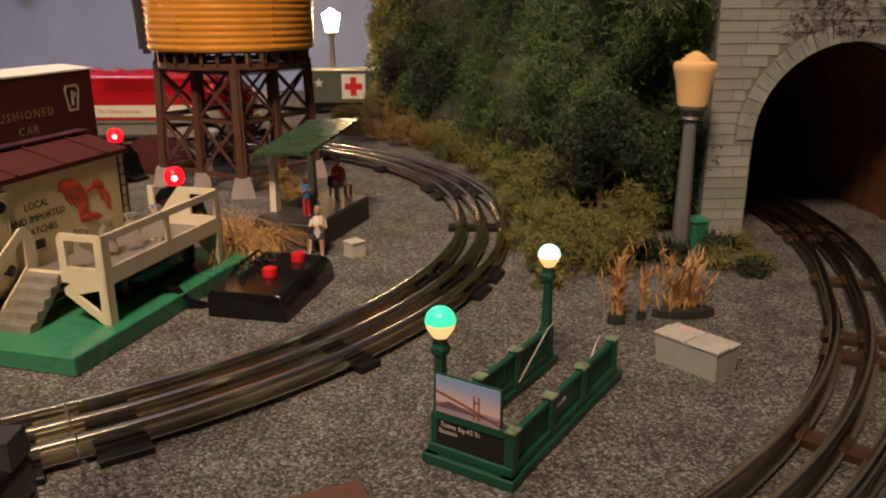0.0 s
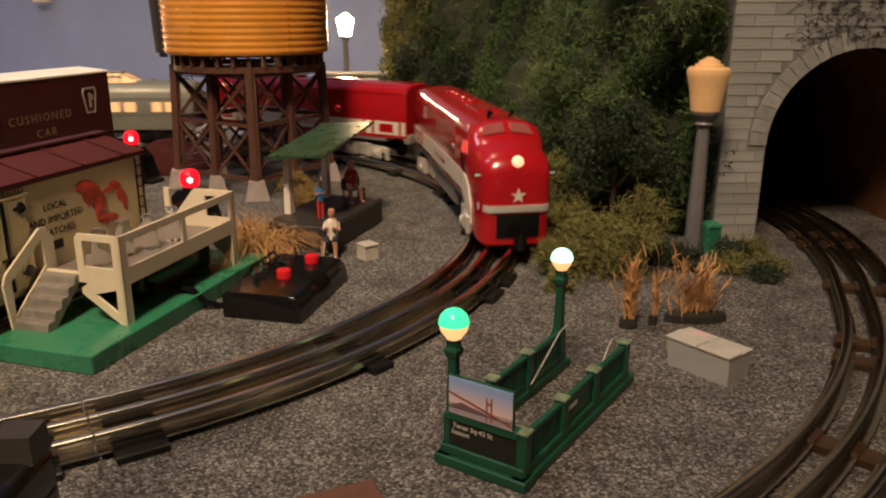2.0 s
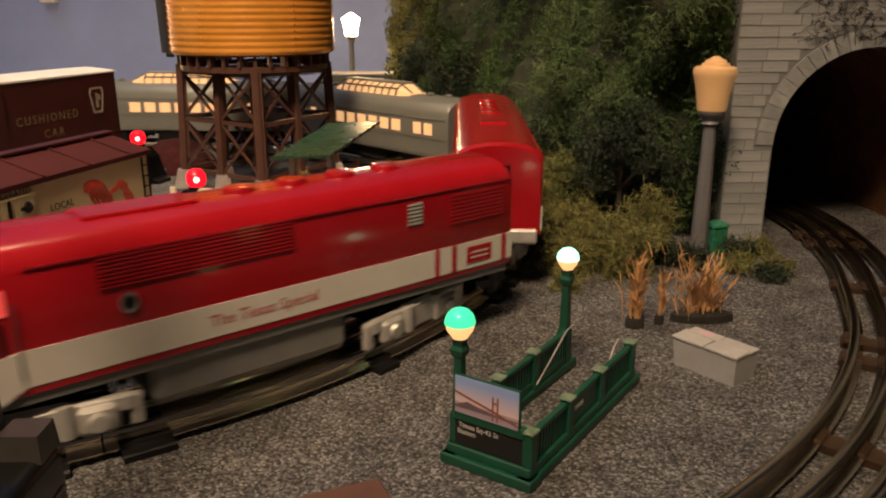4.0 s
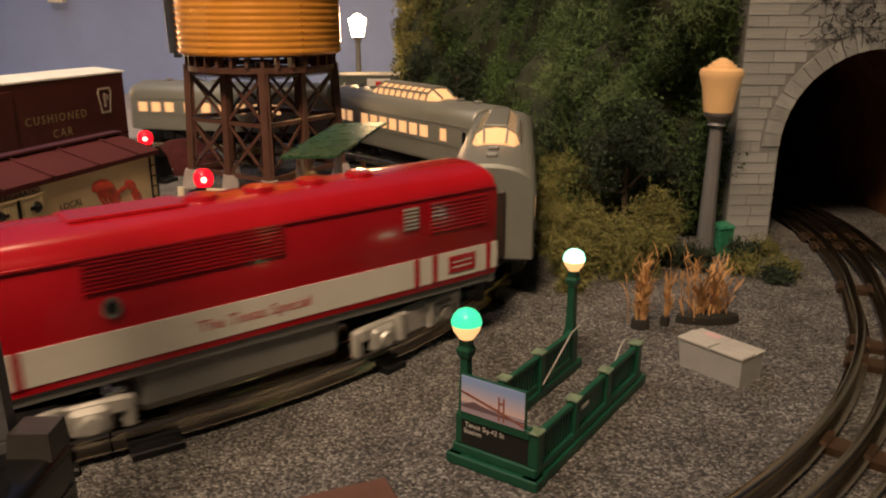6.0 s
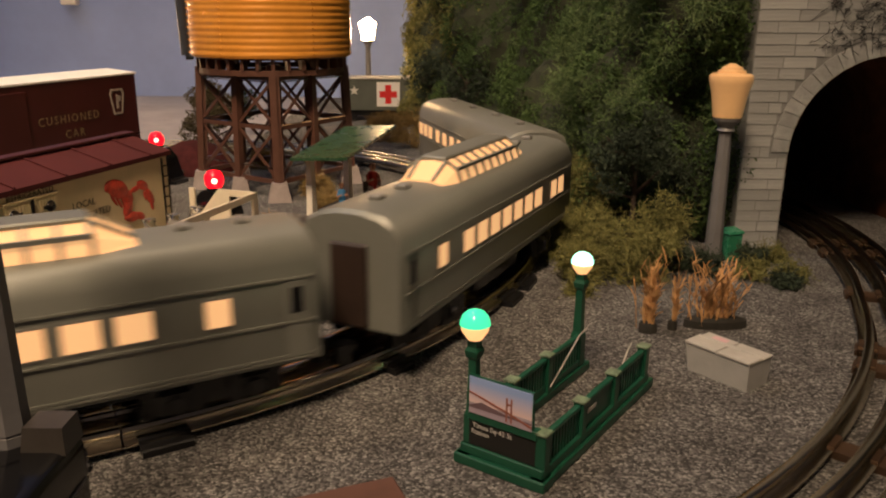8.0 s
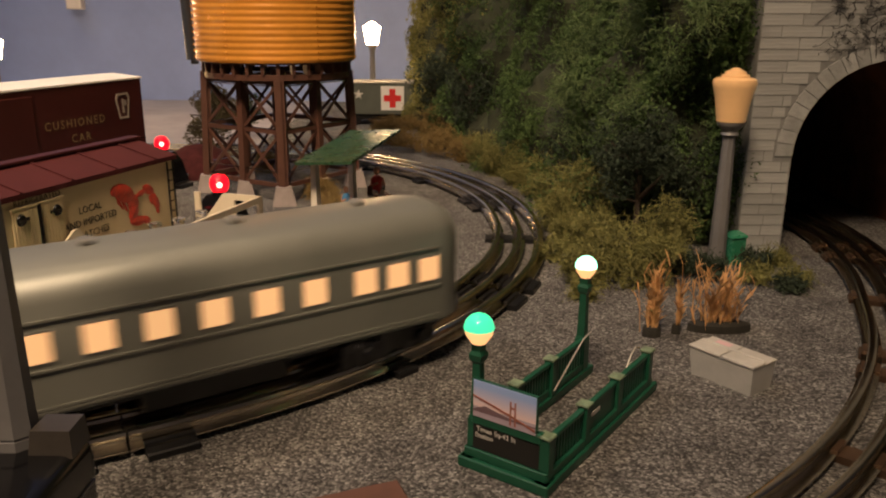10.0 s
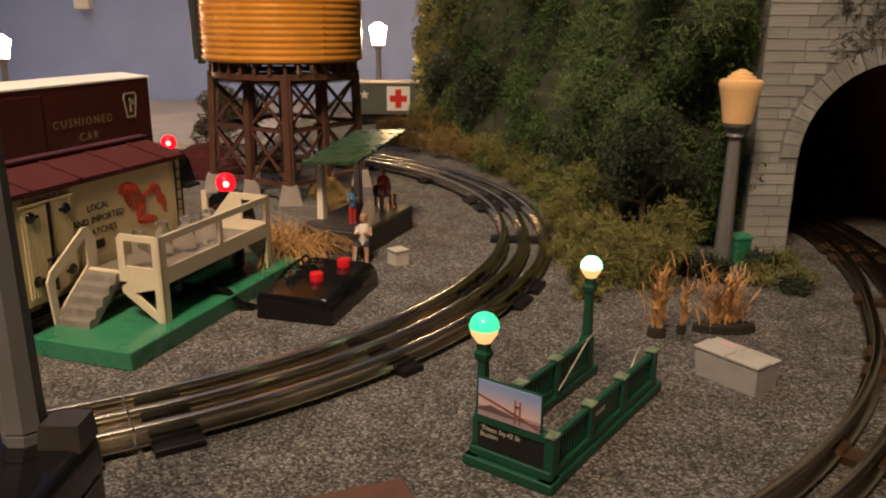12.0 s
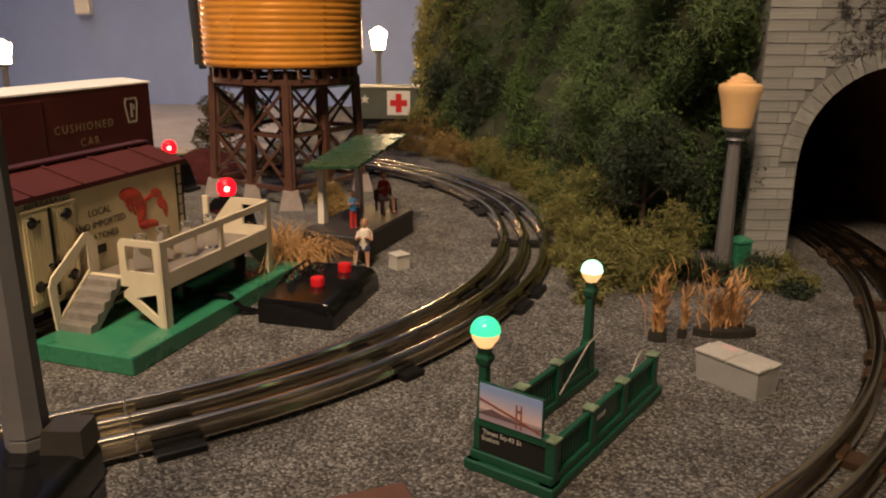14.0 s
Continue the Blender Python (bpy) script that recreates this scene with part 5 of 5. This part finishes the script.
def poster_material():
    m = bpy.data.materials.new("poster_dusk")
    m.use_nodes = True
    nt = m.node_tree
    b = nt.nodes["Principled BSDF"]
    b.inputs["Roughness"].default_value = 0.4
    co = nt.nodes.new("ShaderNodeTexCoord")
    sp = nt.nodes.new("ShaderNodeSeparateXYZ")
    r = nt.nodes.new("ShaderNodeValToRGB")
    r.color_ramp.elements[0].color, r.color_ramp.elements[1].color = (0.74, 0.56, 0.56, 1), (0.30, 0.42, 0.74, 1)
    r.color_ramp.elements[0].position, r.color_ramp.elements[1].position = 0.05, 0.8
    nt.links.new(co.outputs["Generated"], sp.inputs[0])
    nt.links.new(sp.outputs[2], r.inputs[0])
    nt.links.new(r.outputs[0], b.inputs["Base Color"])
    return m


def globe_lamp(x, y, parent, hot):
    p = part("lamp_pole", loft([[(x + a * k, y + b * k, z) for a, b in ((-1, -1), (1, -1), (1, 1), (-1, 1))] for k, z in ((2.7, 4), (2.7, 20), (2.0, 22), (1.6, 43), (2.4, 44.2), (2.8, 46.6), (2.0, 48), (2.0, 51.5))]), DARK_GREEN, parent, "dark green lamp pole")
    k = 0.84 if hot else 0.95
    base = [(3.0, 51), (3.6, 52), (5.4, 54.6), (5.9, 57.0)]
    top = [(6.1, 57.0), (6.0, 58.4), (5.2, 60.6), (3.6, 62.3), (1.6, 63.2), (0.1, 63.4)]
    part("globe_base", lathe([(r * k, 51 + (z - 51) * k) for r, z in base], 24, x=x, y=y), GLOBE_WARM, p, "warm lit lower globe", smooth=True)
    part("globe_top", lathe([(r * k, 51 + (z - 51) * k) for r, z in top], 24, x=x, y=y, cap=False), GLOBE_TOP if hot else GLOBE_GREEN, p, "green lit upper globe", smooth=True)


def subway_entrance():
    e = thing("subway_entrance", at(41.0, 256.4, 0, 54.3), "dark green toy subway entrance with lit globe lamps", "subway entrance")
    L, W = 108.0, 38.0
    for y0, y1 in ((-0.5, 6), (32, 38.5)):
        part("plinth", box(-1, L, y0, y1, 0, 4.4, 0.5), DARK_GREEN, e)
        part("plinth_step", box(1, L - 4, y0 + 1.2, y1 - 1.2, 4.4, 8.2, 0.4), DARK_GREEN, e)
    part("plinth", box(-1.4, 7, -0.9, 38.9, 0, 4.4, 0.5), DARK_GREEN, e)
    part("plinth_step", box(0.6, 5.6, 0.9, 37.1, 4.4, 8.2, 0.4), DARK_GREEN, e)
    posts = (3.8, 35, 66, 100.5)
    for y in (2.8, 34.2):
        for k, x in enumerate(posts):
            if y > 30 and k in (0, 3):
                continue
            q = part("post", box(x - 2.2, x + 2.2, y - 2.2, y + 2.2, 4.4, 21.6, 0.3), DARK_GREEN, e)
            part("cap", box(x - 2.8, x + 2.8, y - 2.8, y + 2.8, 21.6, 22.8, 0.3), WORN_CAP, q, "worn pale green cap")
        for a, b in zip(posts, posts[1:]):
            part("top_rail", box(a + 2, b - 2, y - 1.3, y + 1.3, 19.2, 21.2, 0.3), DARK_GREEN, e)
            solid = a == 35 and y < 30
            if solid:
                s = part("panel", box(a + 2, b - 2, y - 0.7, y + 0.7, 8.2, 19.2), DARK_GREEN, e)
                part("lettering_bar", box(a + 4, a + 13, y - 1.0, y - 0.6, 14.5, 16.2), PALE, s)
                continue
            n = 11
            for k in range(n):
                x = a + 2 + (b - a - 4) * (k + 0.5) / n
                part("baluster", box(x - 0.62, x + 0.62, y - 0.7, y + 0.7, 8.2, 19.2), DARK_GREEN, e)
    part("sign_beam", box(1, 5, 4, 34, 19, 23, 0.4), DARK_GREEN, e)
    sp = part("sign_panel", box(1.6, 3, 4.5, 33.5, 8.4, 19), INK, e, "black sign panel with white lettering")
    turn = pose(0, 0, 0, 90, 0, -90)
    letters("Times Sq-42 St", 2.85, PALE, sp, at(1.45, 23.2, 16.3) @ turn, "sign_lettering", "white lettering", 0.05)
    letters("Station", 2.85, PALE, sp, at(1.45, 28.4, 13.6) @ turn, "sign_lettering", "white lettering", 0.05)
    poster(e, at(1.6, 19.6, 22.6, -90, 0, 0))
    globe_lamp(4.6, 33.6, e, False)
    globe_lamp(100.2, 35.6, e, True)
    for pts in (((101, 31.5, 24), (92, 31, 23.5), (62, 30, 9)), ((100, 6.5, 22.6), (95, 6.5, 24.6), (90, 6.5, 22.5), (83, 6.5, 15))):
        bm = bmesh.new()
        for a, b in zip(pts, pts[1:]):
            rod(a, b, 0.42, seg=8, bm=bm)
        part("handrail", bm, TRUCK, e, "thin silvery handrail")


subway_entrance()


def storage_bin():
    b = thing("storage_bin", at(124.8, 363.5, 0, -53.0), "grey plastic toy storage bin with two flat lids", "storage bin")
    L, D, H = 34.5, 18.8, 13.8
    part("body", loft([[(1.5, 1, 0), (L - 0.5, 1, 0), (L - 0.5, D - 1, 0), (1.5, D - 1, 0)], [(0, 0, H), (L, 0, H), (L, D, H), (0, D, H)]]), GREY, b)
    for a, c in ((-0.4, L / 2 - 0.3), (L / 2 + 0.3, L + 0.4)):
        l = part("lid", box(a, c, -0.5, D * 0.52, H, H + 1.5, 0.35), LIGHT_GREY, b)
        part("lid", box(a, c, D * 0.56, D + 0.5, H - 0.2, H + 0.7, 0.3), LIGHT_GREY, b)
    part("hinge_rib", box(0, L, D * 0.49, D * 0.56, H, H + 2.2, 0.4), LIGHT_GREY, b)
    part("label_bar", box(5, 13, D * 0.66, D * 0.92, H + 0.72, H + 0.9), POSTER_PINK, b, "small faded label")


storage_bin()


# ---- lamps ----
def street_lamp(x, y, z, globe_mat, label, post=LAMP_POST, tall=0.0, foot=9.0):
    t = thing("street_lamp", at(x, y, z), label, "street lamp", "toy street lamps")

    def octo(r, zz):
        return [(r * math.cos(math.pi / 8 + k * math.pi / 4), r * math.sin(math.pi / 8 + k * math.pi / 4), zz) for k in range(8)]
    part("base", loft([octo(foot, 0), octo(foot, 3), octo(foot * 0.82, 5)]), post, t)
    part("post", loft([octo(6.3, 4), octo(5.9, 10), octo(4.1, 94 + tall)]), post, t)
    part("collar", lathe([(4.6, 93), (6.2, 94), (5.2, 95.5), (5.6, 97), (7.6, 99), (9.0, 101), (9.0, 102.4), (8.4, 103)], 24), post, t, smooth=True)
    g = part("globe", lathe([(9.4, 102.6), (10.2, 108), (11.0, 114), (12.2, 120), (13.6, 125), (14.2, 128), (13.6, 130), (12, 131)], 28), globe_mat, t, "urn-shaped lamp globe", smooth=True)
    part("finial", lathe([(12.2, 130.6), (9.2, 131.4), (8.8, 133), (7.2, 133.4), (6.6, 135), (4.2, 136), (2.0, 137.4), (0.1, 137.6)], 24, cap=False), globe_mat, g, smooth=True)
    for ob in [o for o in t.children if o.name.split('.')[0] in ('collar', 'globe')]:
        ob.location.z = tall / 1000
    return t


street_lamp(195.5, 534, 0, AMBER_GLOBE, "grey toy street lamp with unlit amber globe beside the portal")
street_lamp(-118.2, 204, 52.0, AMBER_GLOBE, "grey toy street lamp standing on a black box", tall=30, foot=6.2)
street_lamp(-108, 1345, 0, LAMP_LIT, "toy street lamp with glowing globe near the back wall", tall=21)
street_lamp(-664, 1230, 0, LAMP_LIT, "toy street lamp with glowing globe beyond the boxcar")


def black_box():
    b = thing("control_box", at(-160, 170, 0, 0), "glossy black control box with a grey block on its corner", "control box")
    part("housing", box(-90, 61, -70, 40, 0, 52.0, 4, seg=3), BLACK, b, smooth=True)
    # thin grey strip that paints the highlight line along the black housing
    part("edge_strip", box(-80, 61.4, -60, 36, 38.5, 39.4), DARK_ROOF, b)
    part("grey_block", loft([[(48, 27, 51), (60.4, 27, 51), (60.4, 38.5, 51), (48, 38.5, 51)], [(49, 28, 59), (59.8, 28, 59), (59.8, 38, 59), (49, 38, 59)]]), BLOCK, b, "dark grey-brown plastic block")


black_box()


def green_box():
    g = thing("utility_box", at(212, 546, 0, 18), "small bright green utility box beside the lamp", "utility box")
    part("body", box(-6, 6, -5, 5, 0, 20, 0.4), GREEN, g)
    part("lid", loft([[(-6.8, -5.8, 20), (6.8, -5.8, 20), (6.8, 5.8, 20), (-6.8, 5.8, 20)], [(-6, -5, 21.6), (6, -5, 21.6), (6, 5, 22.8), (-6, 5, 22.8)]]), GREEN, g)


green_box()


def ambulance_car():
    c = thing("hospital_car", at(-86, 1285, 0, 0), "grey-olive toy car with white panel and red cross", "freight car")
    part("body", box(-60, 46, -2, 56, 17, 65, 1), OLIVE, c)
    part("roof", box(-61, 47, -3, 57, 65, 67.5, 0.8), DARK_ROOF, c)
    part("underframe", box(-58, 44, 4, 50, 8, 17), BLACK, c)
    for x in (-45, 30):
        part("wheel", rod((x, 0, 8.5), (x, 4, 8.5), 8.5, seg=16), BLACK, c)
    pn = part("cross_panel", box(-4.5, 32, -2.8, -2, 23.5, 61.5), BACKING, c, "white panel with red cross")
    part("cross_bar", box(9, 18.5, -3.4, -2.8, 28, 57), CROSS_RED, pn)
    part("cross_bar", box(0, 27.5, -3.3, -2.8, 37.7, 47.3), CROSS_RED, pn)
    star = [(math.sin(k * math.pi / 5) * (8 if k % 2 == 0 else 3.2), math.cos(k * math.pi / 5) * (8 if k % 2 == 0 else 3.2)) for k in range(10)]
    part("star", plate(star, -2.7, -2), PALE, c, "pale star").matrix_local = at(-40, 0, 48)


ambulance_car()
tagged(part("wall_box", box(-722, -692, 1618, 1640, 176, 210, 3, seg=2), BACKING), "small white box fixed to the back wall", "wall box")
slab = thing("brick_paver", at(-25.8, 243.6, 0, 21.7), "flat red-brown brick slab lying on the ballast", "brick")
part("brick", box(-26, 18, -12, 13, 0, 3.6, 0.6), BRICK_RED, slab)


# ---- planting ----
def blades(name, x, y, rx, ry, h, n, mat, label, seed, lean=0.25, width=1.0, droop=0.0, soil=True, category="reeds", side_leaves=0):
    """A clump of bent dry blades rising from a dark soil pad."""
    random.seed(seed)
    t = thing(name, at(x, y, 0), label, category, "dry grasses")
    verts, faces = [], []
    for k in range(n):
        bx, by = random.gauss(0, rx * 0.45), random.gauss(0, ry * 0.45)
        a = random.uniform(0, 6.28)
        hh = h * random.uniform(0.5, 1.08)
        l = lean * hh * random.uniform(0.3, 1.2)
        w = width * random.uniform(0.6, 1.2)
        steps = 5
        wa = random.uniform(0, 3.14)
        wx, wy = math.cos(wa) * w / 2, math.sin(wa) * w / 2
        i0 = len(verts)
        kink = random.uniform(-1, 1) * 2.0
        spine = []
        for s in range(steps + 1):
            f = s / steps
            q = Vector((bx + math.cos(a) * l * f * f + kink * math.sin(f * 5), by + math.sin(a) * l * f * f + kink * math.cos(f * 4), 2 + hh * (f - droop * f ** 3)))
            spine.append(q)
            tw = 1.0 - 0.5 * f
            verts += [(q.x - wx * tw, q.y - wy * tw, q.z), (q.x + wx * tw, q.y + wy * tw, q.z)]
            if s:
                j = i0 + 2 * s
                faces.append((j - 2, j - 1, j + 1, j))
        for s in range(side_leaves):
            q = random.choice(spine[1:])
            b_ = random.uniform(0, 6.28)
            ln = h * random.uniform(0.12, 0.28)
            o = Vector((math.cos(b_), math.sin(b_), random.uniform(0.5, 1.8))).normalized() * ln
            mid = q + o * 0.55 + Vector((0, 0, ln * 0.12))
            i0 = len(verts)
            for p_, k_ in ((q, 0.6), (mid, 0.9), (q + o, 0.25)):
                verts += [(p_.x - wx * k_, p_.y - wy * k_, p_.z), (p_.x + wx * k_, p_.y + wy * k_, p_.z)]
            faces += [(i0, i0 + 1, i0 + 3, i0 + 2), (i0 + 2, i0 + 3, i0 + 5, i0 + 4)]
    tagged(raw("grass_clump", verts, faces, mat, t), kind="stuff")
    if soil:
        bm = lathe([(0.1, 6), (rx * 1.0, 5.4), (rx * 1.25, 4.2), (rx * 1.3, 0)], 16, cap=False)
        bmesh.ops.scale(bm, vec=(1, ry / rx, 1), verts=bm.verts)
        part("soil_pad", bm, SOIL, t, smooth=True)
    return t


blades("reeds", 119, 411, 4.0, 3.4, 37, 30, REED, "clump of orange-brown dried reeds on a dark pad", 3, 0.22, 1.2, side_leaves=5)
blades("reeds", 133.4, 414, 2.0, 2.0, 38, 9, REED, "narrow clump of orange-brown dried reeds on a dark pad", 4, 0.10, 1.1, side_leaves=4)
blades("reeds", 159, 419, 14, 5, 37, 56, REED, "wide clump of orange-brown dried reeds on a dark pad", 5, 0.42, 1.15, 0.10, side_leaves=4)
blades("grass_tuft", -104, 536, 22, 16, 46, 420, STRAW, "drooping tuft of dry tan grass", 6, 1.0, 0.9, 0.75, soil=False, category="grass")
blades("grass_tuft", -122, 566, 16, 12, 40, 200, STRAW, "tuft of dry tan grass behind the platform", 7, 0.8, 0.9, 0.5, soil=False, category="grass")

for i, (x, y, r, h) in enumerate(((98, 500, 17, 22), (122, 505, 24, 40), (146, 508, 20, 30), (112, 540, 22, 36), (104, 585, 18, 26), (96, 628, 18, 32), (112, 655, 22, 46), (104, 700, 20, 40), (128, 640, 26, 52),
                                  (98, 760, 22, 36), (84, 815, 18, 30), (100, 850, 26, 46), (66, 868, 20, 32), (48, 905, 22, 36), (160, 540, 20, 44), (84, 552, 10, 12), (92, 470, 8, 9))):
    bush(x, y, r * 1.2, h * 1.25, LEAF_OLIVE, "tangled olive-yellow model bush at the hill foot", 20 + i, n=3400 if r > 15 else 900, leaf=1.25)
for i, (x, y, r, h) in enumerate(((34, 950, 26, 34), (2, 985, 30, 46), (-34, 1035, 32, 48), (-6, 1045, 30, 62), (-62, 1080, 30, 44), (-80, 1130, 24, 30), (-112, 745, 22, 24), (-96, 700, 18, 18), (-190, 880, 24, 26))):
    bush(x, y, r, h, LEAF_TAN, "tan autumn-coloured model bush", 60 + i, n=2600, leaf=1.6)
for i, (x, y, r, h) in enumerate(((185, 512, 16, 18), (212, 505, 16, 14), (228, 486, 13, 9), (236, 500, 14, 12), (168, 520, 14, 22), (238, 540, 14, 14), (222, 528, 13, 16))):
    bush(x, y, r, h, LEAF_OLIVE if i % 2 else LEAF_DARK, "low dark olive ground cover beside the portal", 80 + i, n=800, leaf=1.8)
small_tree(148, 575, 116, 38, LEAF_DARK, "dark grey-green model tree at the hill foot", 11, n=9000, leaf=1.7)
small_tree(188, 600, 96, 30, LEAF_DARK, "dark grey-green model tree beside the portal", 12, n=6500, lift=0.1, leaf=1.7)
small_tree(118, 690, 86, 30, LEAF_DARK, "dark green model tree on the slope", 13, n=5200, lift=0.15, leaf=1.8)
small_tree(-4, 1090, 118, 36, LEAF_DARK, "dark model tree at the bend of the track", 14, n=3600)
small_tree(40, 1000, 120, 34, LEAF_DARK, "dark model tree against the hillside", 15, n=3000)
small_tree(-284, 1000, 82, 44, LEAF_BROWN, "brown-green model tree behind the water tower", 16, n=12000, leaf=2.0, lift=0.08)
small_tree(-262, 1110, 66, 26, LEAF_DARK, "dark model tree behind the water tower", 17, n=2400)
heap = lathe([(44, 0), (40, 10), (30, 22), (16, 30), (0.1, 33)], 24, cap=False)
tagged(part("mound", heap, HEAP, smooth=True), "low dark maroon heap beside the siding", "heap").matrix_world = at(-262, 872, 0)


motions()
